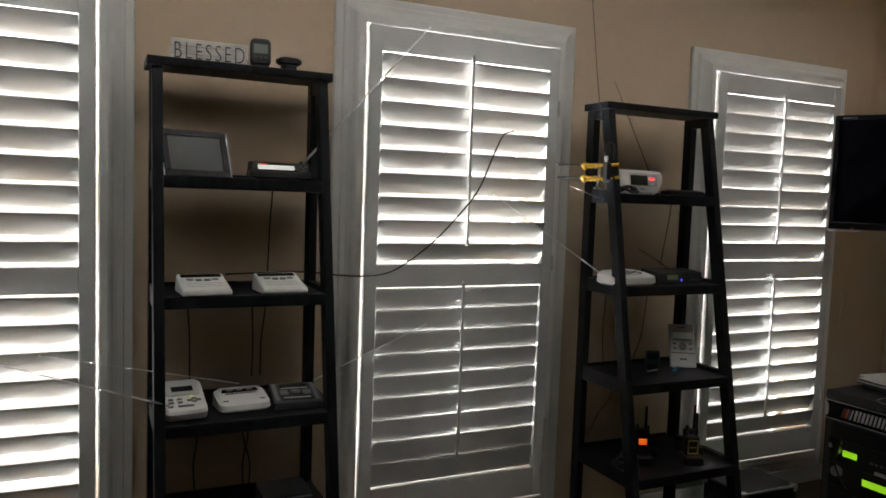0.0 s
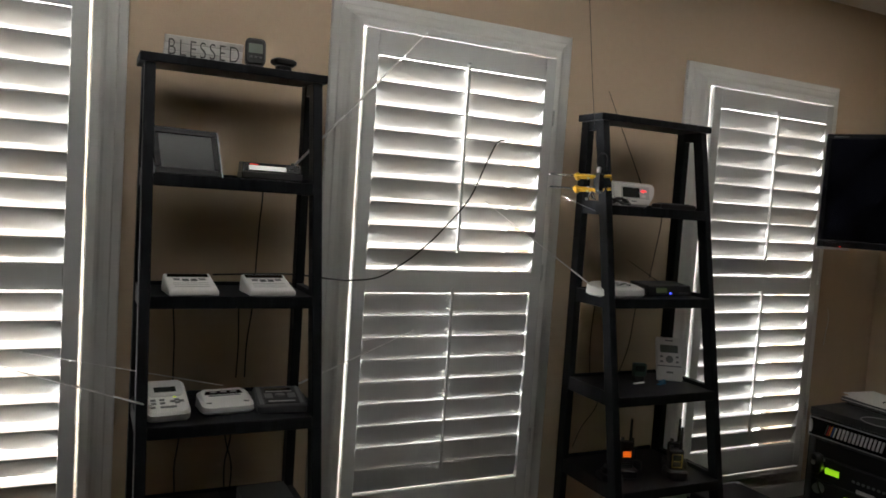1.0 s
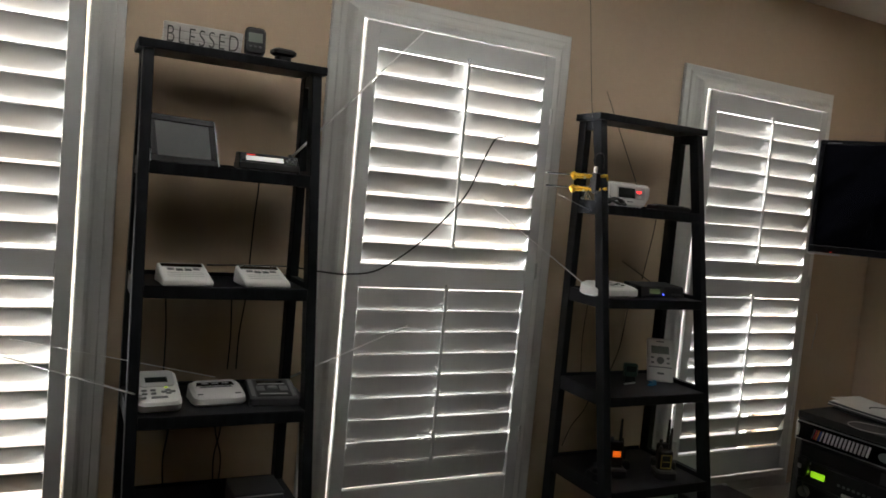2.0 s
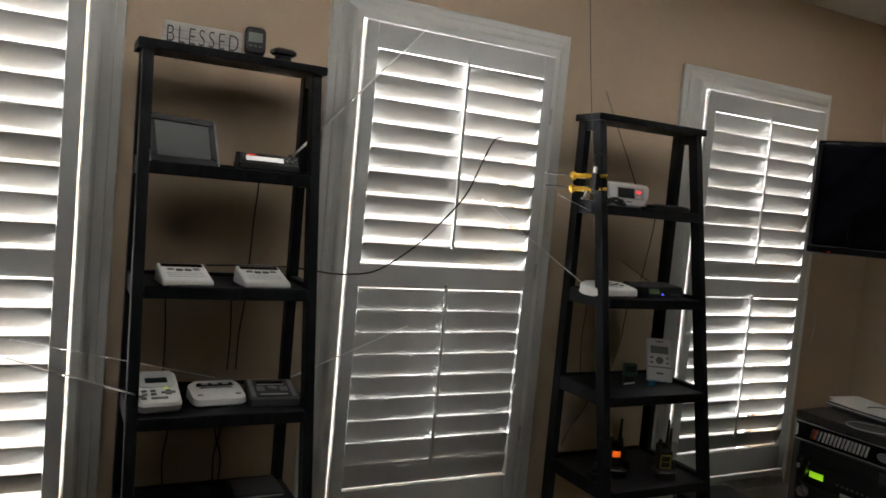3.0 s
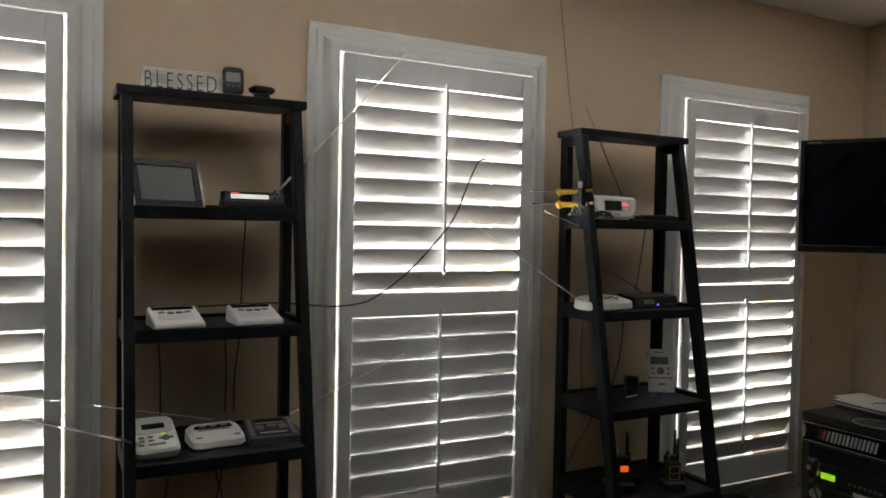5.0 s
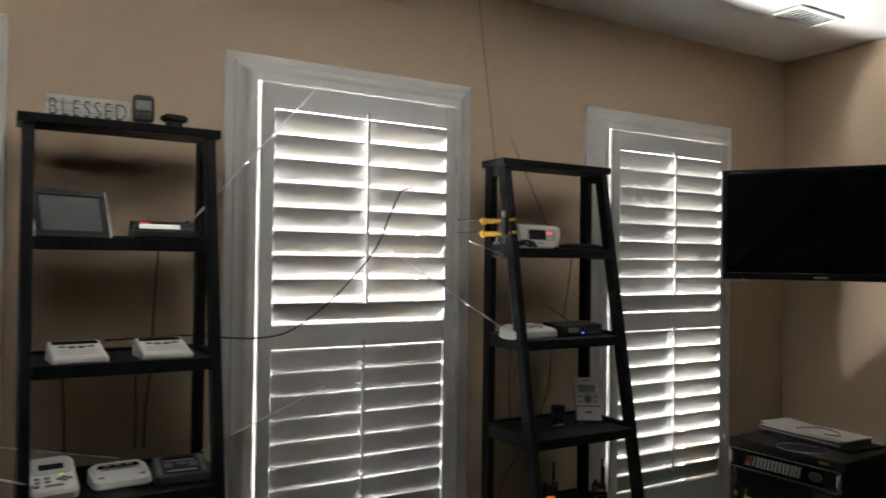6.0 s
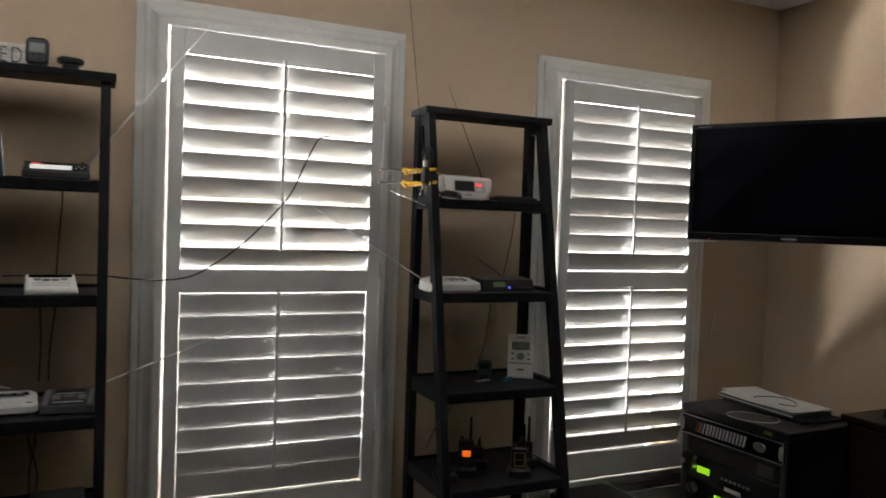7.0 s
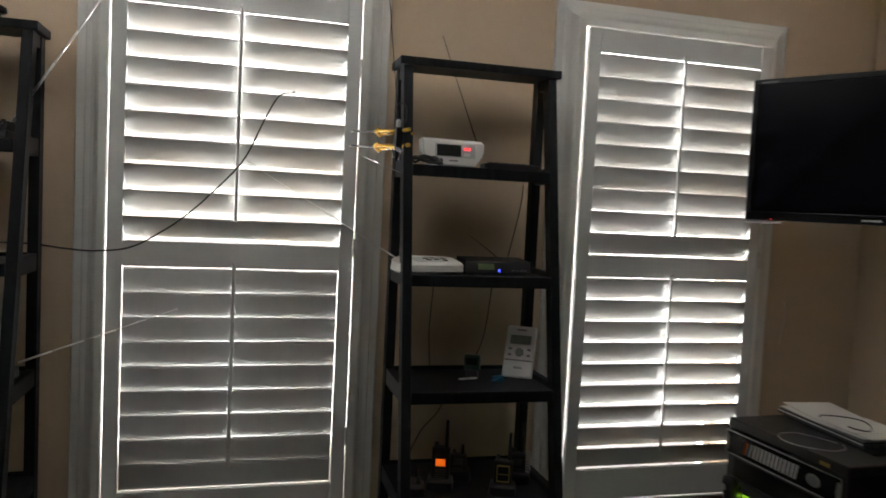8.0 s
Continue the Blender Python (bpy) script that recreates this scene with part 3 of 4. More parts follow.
def desk_radio_three():
    at = (0.728, 2.325, T4)
    r = thing("weather_radio", at, "dark grey table radio with a square silver-edged face", "radio", turn=-4)
    b = rounded_slab(0.150, 0.150, 0.046, 0.010, 4, 0.004, 0.96, 0.022)
    part("body", b, M_DGREY, r)

    def zz(y):
        return 0.046 - 0.022 * (0.5 - y / 0.15)

    def face(x0, x1, y0, y1, h0, h1):
        return hexa([(x0, y0, zz(y0) + h0), (x1, y0, zz(y0) + h0), (x1, y1, zz(y1) + h0), (x0, y1, zz(y1) + h0),
                     (x0, y0, zz(y0) + h1), (x1, y0, zz(y0) + h1), (x1, y1, zz(y1) + h1), (x0, y1, zz(y1) + h1)])
    part("face_panel", face(-0.050, 0.052, -0.056, 0.062, -0.001, 0.0012), M_BLACK, r, "black face panel")
    part("screen", face(-0.040, 0.040, 0.034, 0.050, 0.001, 0.0022), M_LCDD, r)
    part("silver_bar", face(-0.040, 0.042, 0.026, 0.030, 0.001, 0.0022), M_OFFW, r)
    part("silver_bar", face(-0.040, 0.042, -0.046, -0.040, 0.001, 0.0022), M_OFFW, r)
    part("dial", lathe([(0.016, 0.0), (0.016, 0.003), (0.013, 0.005), (0.004, 0.005)], 20, at=(0.002, 0.0, zz(0) + 0.0005)), M_GREY, r)
    for x in (-0.034, 0.036):
        part("button_pad", face(x - 0.012, x + 0.012, -0.022, 0.012, 0.001, 0.003), M_GREY, r)
    part("side_strip", face(-0.066, -0.054, -0.06, 0.066, -0.001, 0.0015), M_GREY, r)
    part("side_strip", face(0.056, 0.066, -0.06, 0.066, -0.001, 0.0015), M_GREY, r)
    antenna(r, at, (0.800, 2.390, 0.764), (1.216, 2.495, 0.914), 0.0032)


desk_radio_one()
desk_radio_two()
desk_radio_three()

# lowest tier seen of the first shelf


def scanner_box(x, y, w, d, h, label, m):
    s = thing("radio_scanner", (x, y, T5), label, "scanner")
    part("body", box(-w / 2, w / 2, -d / 2, d / 2, 0.003, h, 0.004, 2), m, s)
    part("trim", box(-w / 2 + 0.004, w / 2 - 0.004, -d / 2 - 0.001, -d / 2 + 0.002, h - 0.010, h - 0.006), M_OFFW, s)
    part("screen", box(-w / 4, w / 4, -d / 2 - 0.0012, -d / 2 + 0.002, h * 0.3, h * 0.7), M_LCDD, s)
    part("base", box(-w / 2 + 0.01, w / 2 - 0.01, -d / 2 + 0.01, d / 2 - 0.01, 0, 0.004), M_DGREY, s)


scanner_box(0.700, 2.33, 0.15, 0.14, 0.062, "dark radio scanner with a pale top trim", M_DGREY)
scanner_box(0.46, 2.33, 0.22, 0.15, 0.050, "flat black radio scanner on the lower tier", M_BLACK)

# ---- second shelf


def alarm_clock():
    at = (2.075, 2.370, T2)
    c = thing("alarm_clock", at, "white alarm clock with grey screen and red light", "clock", turn=0)
    b = bmesh.new()
    rows = []
    for y, lift in ((-1, 0.0), (1, 0.004)):
        rows.append([b.verts.new((x, 0.028 if y > 0 else -0.028 + 0.014 * z / 0.09, z + lift * (z > 0.08)))
                     for x, z in ((-0.078, 0.002), (0.072, 0.002), (0.106, 0.046), (0.108, 0.090), (-0.108, 0.094), (-0.104, 0.040))])
    n = len(rows[0])
    b.faces.new(rows[0])
    b.faces.new(rows[1][::-1])
    for k in range(n):
        b.faces.new((rows[0][k], rows[1][k], rows[1][(k + 1) % n], rows[0][(k + 1) % n]))
    bmesh.ops.recalc_face_normals(b, faces=b.faces[:])
    bmesh.ops.bevel(b, geom=b.edges[:], offset=0.008, segments=3, affect="EDGES", clamp_overlap=True)
    part("body", b, M_WHITE, c)

    def yy(z):
        return -0.028 + 0.014 * (z - 0.002) / 0.086

    def front(x0, x1, z0, z1, h):
        return hexa([(x0, yy(z0) - h, z0), (x1, yy(z0) - h, z0), (x1, yy(z0) + 0.002, z0), (x0, yy(z0) + 0.002, z0),
                     (x0, yy(z1) - h, z1), (x1, yy(z1) - h, z1), (x1, yy(z1) + 0.002, z1), (x0, yy(z1) + 0.002, z1)])
    part("face_panel", front(-0.062, 0.074, 0.032, 0.078, 0.0008), M_OFFW, c)
    part("screen", front(-0.056, 0.026, 0.036, 0.074, 0.0016), M_LCDD, c, "dark grey lcd screen")
    part("indicator_light", front(0.036, 0.056, 0.059, 0.065, 0.0022), M_LRED2, c, "red glowing light")
    part("button", front(0.036, 0.056, 0.038, 0.048, 0.0022), M_WHITE, c)
    part("lettering_bar", front(-0.014, 0.014, 0.020, 0.024, 0.0008), M_GREY, c)
    part("base", box(-0.055, 0.055, -0.022, 0.022, 0, 0.006), M_OFFW, c)
    b = tube([(2.180, 2.43, 1.49), (2.125, 2.49, 1.68), (2.072, 2.55, 1.868)], 0.0020, 8, 0.0010)
    bmesh.ops.transform(b, matrix=Matrix.Translation((-at[0], -at[1], -at[2])), verts=b.verts)
    part("antenna", b, M_WIRE, c, "thin black wire antenna", True)


def cable_heap(x, y, z, r, label, seed):
    h = thing("cable_heap", (x, y, z), label, "cable")
    rnd = random.Random(seed)
    pts = []
    for k in range(44):
        a = k * 0.82
        rr = r * (0.55 + 0.45 * rnd.random())
        pts.append((rr * math.cos(a), 0.7 * rr * math.sin(a), 0.004 + 0.03 * rnd.random() * (1.1 - rr / r) + 0.02 * rnd.random()))
    part("cable", tube(smooth_path(pts, 4), 0.0038, 6), M_WIRE, h, smooth=True)


def flat_black_box():
    f = thing("remote_control", (2.268, 2.335, T2), "flat black remote controls lying on the shelf", "remote", turn=4)
    part("body", rounded_slab(0.20, 0.055, 0.022, 0.010, 4, 0.004), M_BLACK, f)
    for k in range(8):
        part("button", box(-0.08 + 0.02 * k, -0.068 + 0.02 * k, -0.012, 0.012, 0.0215, 0.0245, 0.001), M_DGREY, f)


alarm_clock()
cable_heap(1.985, 2.325, T2, 0.052, "tangled black cable beside the alarm clock", 3)
flat_black_box()


def round_radio():
    at = (1.999, 2.320, T3)
    r = thing("weather_radio", at, "white oval weather radio with a dark button cluster", "radio", turn=6)
    b = rounded_slab(0.234, 0.135, 0.050, 0.050, 8, 0.008, 0.95, 0.016)
    part("body", b, M_WHITE, r)
    part("face_panel", rounded_slab(0.11, 0.075, 0.0475, 0.02, 5, 0.003, 1.0, 0.009), M_OFFW, r)
    for x, y in ((-0.005, 0.012), (0.02, 0.02), (0.03, 0.0), (0.055, 0.012), (0.055, -0.012), (0.0, -0.012)):
        part("button", box(x - 0.008, x + 0.008, y - 0.005, y + 0.005, 0.038, 0.0450 + 0.1 * y, 0.001), M_BLACK, r)
    antenna(r, at, (1.915, 2.375, 1.100), (1.44, 2.42, 1.384), 0.0026)


def black_scanner():
    at = (2.222, 2.320, T3)
    r = thing("radio_scanner", at, "black table radio with green display and blue light", "scanner", turn=2)
    b = hexa([(-0.115, -0.055, 0.004), (0.115, -0.055, 0.004), (0.115, 0.055, 0.004), (-0.115, 0.055, 0.004),
              (-0.113, -0.045, 0.046), (0.113, -0.045, 0.046), (0.112, 0.055, 0.054), (-0.112, 0.055, 0.054)], 0.004, 2)
    part("body", b, M_BLACK, r)

    def front(x0, x1, z0, z1, h):
        y0, y1 = -0.055 + 0.010 * (z0 - 0.004) / 0.042, -0.055 + 0.010 * (z1 - 0.004) / 0.042
        return hexa([(x0, y0 - h, z0), (x1, y0 - h, z0), (x1, y0 + 0.002, z0), (x0, y0 + 0.002, z0), (x0, y1 - h, z1), (x1, y1 - h, z1), (x1, y1 + 0.002, z1), (x0, y1 + 0.002, z1)])
    part("display", front(-0.070, -0.016, 0.019, 0.037, 0.001), M_LGDIM, r, "dim green display")
    part("indicator_light", front(-0.002, 0.003, 0.014, 0.019, 0.0022), M_LBLUE, r, "blue glowing light")
    for k in range(4):
        part("button", front(0.045 + 0.014 * k, 0.054 + 0.014 * k, 0.014, 0.02, 0.002), M_DGREY, r)
    for x in (-0.09, 0.09):
        part("foot", box(x - 0.01, x + 0.01, -0.04, 0.04, 0, 0.005), M_DGREY, r)
    part("antenna", tube(rel(at, [(2.257, 2.372, 1.112), (2.222, 2.420, 1.148), (2.180, 2.470, 1.186)]), 0.0020, 8, 0.0012), M_WIRE, r, "thin black antenna", True)


round_radio()
black_scanner()


def handheld_receiver():
    at = (2.330, 2.338, T4)
    r = thing("weather_receiver", at, "white weather receiver with keypad propped upright on the shelf", "receiver", turn=-30)
    lean = pose(0, 0, 0.0015, -28, 0, 0)

    def ln(b):
        bmesh.ops.transform(b, matrix=lean, verts=b.verts)
        return b
    b = rounded_slab(0.102, 0.184, 0.020, 0.007, 4, 0.003)
    bmesh.ops.transform(b, matrix=pose(0, 0.020, 0.0925, 90, 0, 0), verts=b.verts)
    part("body", ln(b), M_WHITE, r)
    part("stand", hexa([(-0.025, 0.112, 0), (0.025, 0.112, 0), (0.025, 0.117, 0), (-0.025, 0.117, 0), (-0.025, 0.050, 0.085), (0.025, 0.050, 0.085), (0.025, 0.055, 0.085), (-0.025, 0.055, 0.085)]), M_OFFW, r)
    part("screen", ln(box(-0.036, 0.036, -0.0012, 0.002, 0.118, 0.150, 0.0005)), M_LCD, r, "grey lcd screen")
    part("lettering_bar", ln(box(-0.016, 0.016, -0.001, 0.002, 0.167, 0.172)), M_GREY, r)
    part("divider", ln(box(-0.0475, 0.0475, -0.001, 0.002, 0.058, 0.0625)), M_GREY, r)
    part("lettering_bar", ln(box(-0.014, 0.014, -0.001, 0.002, 0.030, 0.038)), M_GREY, r)
    b = lathe([(0.015, -0.003), (0.015, 0.002)], 20, "y", (0, 0.0, 0.089))
    part("dial", ln(b), M_GREY, r)
    for x in (-0.032, 0.032):
        for z in (0.079, 0.100):
            part("button", ln(box(x - 0.006, x + 0.006, -0.0025, 0.002, z - 0.0035, z + 0.0035, 0.001)), M_GREY, r)


def green_gadget():
    c = thing("pocket_meter", (2.176, 2.352, T4), "small dark green pocket meter standing on a black foot", "meter", turn=-24)
    b = rounded_slab(0.052, 0.052, 0.026, 0.007, 4, 0.003)
    bmesh.ops.transform(b, matrix=pose(0, 0.013, 0.050, 84, 0, 0), verts=b.verts)
    part("body", b, M_GREEN, c)
    part("foot", hexa([(-0.022, -0.018, 0), (0.022, -0.018, 0), (0.022, 0.022, 0), (-0.022, 0.022, 0), (-0.019, -0.012, 0.026), (0.019, -0.012, 0.026), (0.019, 0.018, 0.026), (-0.019, 0.018, 0.026)], 0.003, 2), M_BLACK, c, "black plastic foot")
    part("screen", box(-0.019, 0.019, -0.0170, -0.0125, 0.046, 0.068, 0.0008), M_LCDD, c, "dark grey screen")
    part("edge", box(0.0262, 0.0282, -0.010, 0.010, 0.030, 0.072, 0.0008), M_GREY, c)


def blue_scrap():
    s = thing("blue_clip", (2.250, 2.300, T4), "small bright blue plastic clip on the shelf", "clip", turn=20)
    part("arm", hexa([(-0.024, -0.008, 0), (0.024, -0.008, 0), (0.024, 0.010, 0), (-0.024, 0.010, 0), (-0.022, -0.007, 0.003), (0.022, -0.006, 0.012), (0.022, 0.008, 0.012), (-0.022, 0.009, 0.003)], 0.001), M_BLUE, s)
    part("arm", box(-0.02, 0.022, -0.006, 0.006, 0.0125, 0.017, 0.001), M_BLUE, s)
    p = thing("pen", (2.155, 2.325, T4), "slim grey pen lying on the shelf", "pen", turn=10)
    part("barrel", lathe([(0.001, -0.035), (0.0035, -0.028), (0.0035, 0.03), (0.002, 0.035)], 10, "x", (0, 0, 0.0036)), M_OFFW, p)


handheld_receiver()
green_gadget()
blue_scrap()


def walkie_talkie(at, turn, label, bezel, display, ant, h=0.115, ant_h=0.09):
    r = thing("handheld_radio", at, label, "radio", "handheld radios", turn=turn)
    part("charger", rounded_slab(0.085, 0.085, 0.034, 0.018, 5, 0.005, 0.9), M_BLACK, r, "black charging cradle")
    b = rounded_slab(0.058, 0.034, h, 0.010, 4, 0.004, 0.96)
    bmesh.ops.translate(b, vec=(0, 0.006, 0.022), verts=b.verts)
    part("body", b, M_BLACK, r)
    z = 0.022 + h * 0.50
    if bezel:
        bw, bz = 0.021, z - 0.026
        for a in ((-bw, bw, bz, bz + 0.004), (-bw, bw, bz + 0.050, bz + 0.0535), (-bw, -bw + 0.004, bz + 0.004, bz + 0.050), (bw - 0.004, bw, bz + 0.004, bz + 0.050), (-bw + 0.006, bw - 0.006, bz + 0.024, bz + 0.0265)):
            part("bezel", box(a[0], a[1], -0.0145, -0.009, a[2], a[3], 0.0015, 2), M_OLIVE, r, "dull yellow bezel")
        part("screen", box(-0.014, 0.014, -0.0125, -0.009, bz + 0.030, bz + 0.047), M_LCDD, r)
    else:
        part("display", box(-0.015, 0.015, -0.0135, -0.009, z - 0.002, z + 0.019), display, r, "glowing orange display")
        for k in range(4):
            part("speaker_slot", box(-0.018, 0.018, -0.0125, -0.009, z - 0.040 + 0.008 * k, z - 0.037 + 0.008 * k), M_DGREY, r)
    part("antenna", lathe([(0.0065, 0.022 + h - 0.002), (0.0065, 0.03 + h), (0.0045, 0.022 + h + ant_h), (0.002, 0.024 + h + ant_h)], 12, at=(ant, 0.008, 0)), M_BLACK, r, "stubby black antenna")
    if "coiled" in label:
        pts = [(0.034 + 0.008 * math.cos(k * 1.05), -0.012 + 0.008 * math.sin(k * 1.05), 0.035 + 0.0016 * k) for k in range(48)]
        part("coiled_lead", tube(pts, 0.0016, 6), M_OFFW, r, "pale coiled lead", True)
    part("knob", lathe([(0.007, 0.022 + h - 0.002), (0.007, 0.034 + h), (0.005, 0.036 + h)], 12, at=(-ant, 0.008, 0)), M_DGREY, r)


walkie_talkie((2.056, 2.250, T5), -20, "black handheld radio with orange display in its charger", False, M_LORANGE, 0.016, 0.110, 0.085)
walkie_talkie((2.243, 2.180, T5), -22, "black and yellow handheld radio in its charger", True, None, 0.018, 0.085, 0.085)
walkie_talkie((2.325, 2.270, T5), -18, "black handheld radio with a coiled lead", False, M_DGREY, 0.014, 0.075, 0.095)
walkie_talkie((1.955, 2.215, T5), -12, "black handheld radio lying low in a cradle", False, M_DGREY, 0.014, 0.03, 0.03)
walkie_talkie((2.135, 2.320, T5), -15, "black handheld radio beside the charger", False, M_DGREY, 0.014, 0.06, 0.03)

# clamps and wires on the second shelf


def spring_clamp(z, turn):
    at = (1.892, 2.332, z)
    c = thing("spring_clamp", at, "yellow spring clamp gripping a thin black rod", "clamp", "yellow spring clamps", turn=turn)
    c.matrix_basis = pose(*at, 62, 0, turn)
    for s in (1, -1):
        part("handle", tube(smooth_path([(0.010, 0, s * 0.004), (0.026, 0, s * 0.009), (0.044, 0, s * 0.013)], 4), 0.0062, 8), M_YELLOW, c, smooth=True)
        b = tube(smooth_path([(-0.010, 0, s * 0.003), (-0.035, 0, s * 0.0055), (-0.060, 0, s * 0.0085), (-0.082, 0, s * 0.0075), (-0.095, 0, s * 0.004)], 4), 0.0058, 8)
        part("jaw", b, M_YELLOW, c, smooth=True)
        part("jaw_tip", lathe([(0.002, -0.012), (0.009, -0.007), (0.010, 0.004), (0.006, 0.011), (0.001, 0.012)], 12, "y", (-0.084, 0, s * 0.008 - 0.003)), M_YELLOW, c, smooth=True)
    part("pivot", lathe([(0.004, -0.011), (0.004, 0.011)], 12, "y", (-0.042, 0, 0)), M_STEEL, c)
    part("grip_pad", box(-0.012, 0.012, -0.011, 0.011, -0.012, 0.012, 0.002), M_BLACK, c)
    part("rod", tube([(-0.185, 0, 0.006), (-0.02, 0, 0)], 0.0034), M_WIRE, c, smooth=True)
    part("rod_tip", tube([(-0.190, 0, 0.0062), (-0.184, 0, 0.006)], 0.0036), M_WHITE, c, "white rod tip", smooth=True)


spring_clamp(1.506, -46)
spring_clamp(1.458, -44)


def antenna_mount():
    at = (1.888, 2.333, 1.485)
    a = thing("antenna_mount", at, "black bracket on the shelf leg with a whip antenna", "antenna")
    part("bracket", box(-0.012, 0.016, -0.020, 0.018, -0.030, 0.034, 0.004, 2), M_BLACK, a)
    part("connector", lathe([(0.006, 0.036), (0.008, 0.040), (0.008, 0.056), (0.004, 0.060)], 14, at=(-0.002, 0, 0)), M_OFFW, a, "white connector")
    part("whip", tube(smooth_path([(-0.002, 0.004, 0.05), (-0.025, 0.036, 0.30), (-0.055, 0.05, 0.58), (-0.090, 0.055, 0.86)]), 0.0016, 6, 0.0011), M_WIRE, a, "thin black whip", True)
    part("lead", tube(smooth_path([(-0.004, 0.0, 0.050), (-0.016, -0.002, 0.082), (-0.010, -0.010, 0.104), (0.008, -0.016, 0.108), (0.018, -0.020, 0.085), (0.014, -0.014, 0.03), (-0.014, 0.014, -0.03), (-0.006, 0.026, -0.06)]), 0.0022, 6), M_WIRE, a, smooth=True)
    w = thing("wire_bundle", (1.915, 2.405, TIERS[0] + 0.014), "loose silver and black wires in the shelf side", "wire")
    rnd = random.Random(5)
    for k in range(4):
        pts = [(0.006 * rnd.random() - 0.006, -0.03 + 0.02 * j + 0.012 * rnd.random(), 0.003 + 0.055 * rnd.random() * (j % 2)) for j in range(5)]
        part("wire", tube(smooth_path(pts), 0.0018, 6), M_WIRE if k % 2 else M_WIREW, w, smooth=True)
    s = thing("silver_antenna", (1.905, 2.36, 1.375), "short silver antenna propped on the shelf rail", "antenna")
    part("rod", tube(rel((1.905, 2.36, 1.375), [(1.905, 2.355, 1.378), (1.84, 2.381, 1.404), (1.778, 2.406, 1.43)]), 0.0010, 8), M_STEEL, s, smooth=True)


antenna_mount()


def hung_wire(name, pts, label, r=0.0022, m=None, cat="cable"):
    at = pts[0]
    w = thing(name, at, label, cat)
    part("cable", tube(smooth_path(rel(at, pts)), r, 6), m or M_WIRE, w, smooth=True)


hung_wire("power_cable", [(0.533, 2.46, 1.104), (0.668, 2.46, 1.108), (0.80, 2.50, 1.104), (0.905, 2.46, 1.096), (0.985, 2.455, 1.092), (1.086, 2.46, 1.104), (1.179, 2.46, 1.157), (1.25, 2.46, 1.212), (1.318, 2.46, 1.278), (1.416, 2.46, 1.392), (1.475, 2.462, 1.520), (1.510, 2.466, 1.590), (1.530, 2.470, 1.611), (1.560, 2.480, 1.618)],
          "thin black antenna lead strung across the shutter", 0.0030)
for pts in ([(0.692, 2.535, 1.40), (0.692, 2.54, 1.34), (0.686, 2.54, 1.255), (0.679, 2.53, 1.104)], [(0.428, 2.535, 1.06), (0.430, 2.54, 0.98), (0.436, 2.54, 0.888), (0.437, 2.535, 0.74)],
            [(0.634, 2.535, 1.06), (0.633, 2.54, 0.98), (0.637, 2.54, 0.87), (0.633, 2.535, 0.755)], [(0.680, 2.535, 1.06), (0.676, 2.54, 0.98), (0.664, 2.54, 0.87), (0.661, 2.535, 0.755)],
            [(0.462, 2.535, 0.71), (0.463, 2.54, 0.57), (0.452, 2.54, 0.47), (0.456, 2.535, 0.38)], [(0.626, 2.535, 0.71), (0.626, 2.54, 0.56), (0.610, 2.54, 0.46), (0.614, 2.535, 0.34)], [(0.600, 2.535, 0.71), (0.608, 2.54, 0.56), (0.632, 2.54, 0.46), (0.629, 2.535, 0.36)]):
    hung_wire("hanging_cable", pts, "thin black cable hanging behind the shelf", 0.0026)
for pts in ([(2.394, 2.535, 1.37), (2.392, 2.54, 1.31), (2.378, 2.54, 1.23), (2.347, 2.53, 1.108)], [(2.080, 2.535, 1.06), (2.077, 2.54, 0.969), (2.070, 2.54, 0.84), (2.076, 2.535, 0.708)],
            [(2.300, 2.535, 1.05), (2.294, 2.54, 0.975), (2.274, 2.54, 0.817), (2.231, 2.535, 0.71)], [(2.160, 2.535, 0.70), (2.126, 2.54, 0.56), (2.06, 2.54, 0.48), (2.018, 2.535, 0.40)]):
    hung_wire("hanging_cable", pts, "thin dark cable hanging against the wall", 0.0020)
hung_wire("wall_cord", [(3.575, 2.580, 0.96), (3.585, 2.578, 0.91), (3.575, 2.579, 0.84), (3.568, 2.579, 0.78)], "short white cord on the wall", 0.0018, M_WIREW, "cord")

clip = thing("cable_clip", (1.566, 2.478, 1.619), "small clear clip holding the lead on a louver", "clip")
part("pad", lathe([(0.003, -0.003), (0.006, 0.0), (0.006, 0.004), (0.002, 0.006)], 16, "y"), M_WHITE, clip)
part("hook", tube([(0, -0.003, 0), (-0.006, -0.006, 0.002), (-0.010, -0.002, 0.0)], 0.0018, 6), M_WHITE, clip)

# ---------------------------------------------------------------- television, rack and dresser


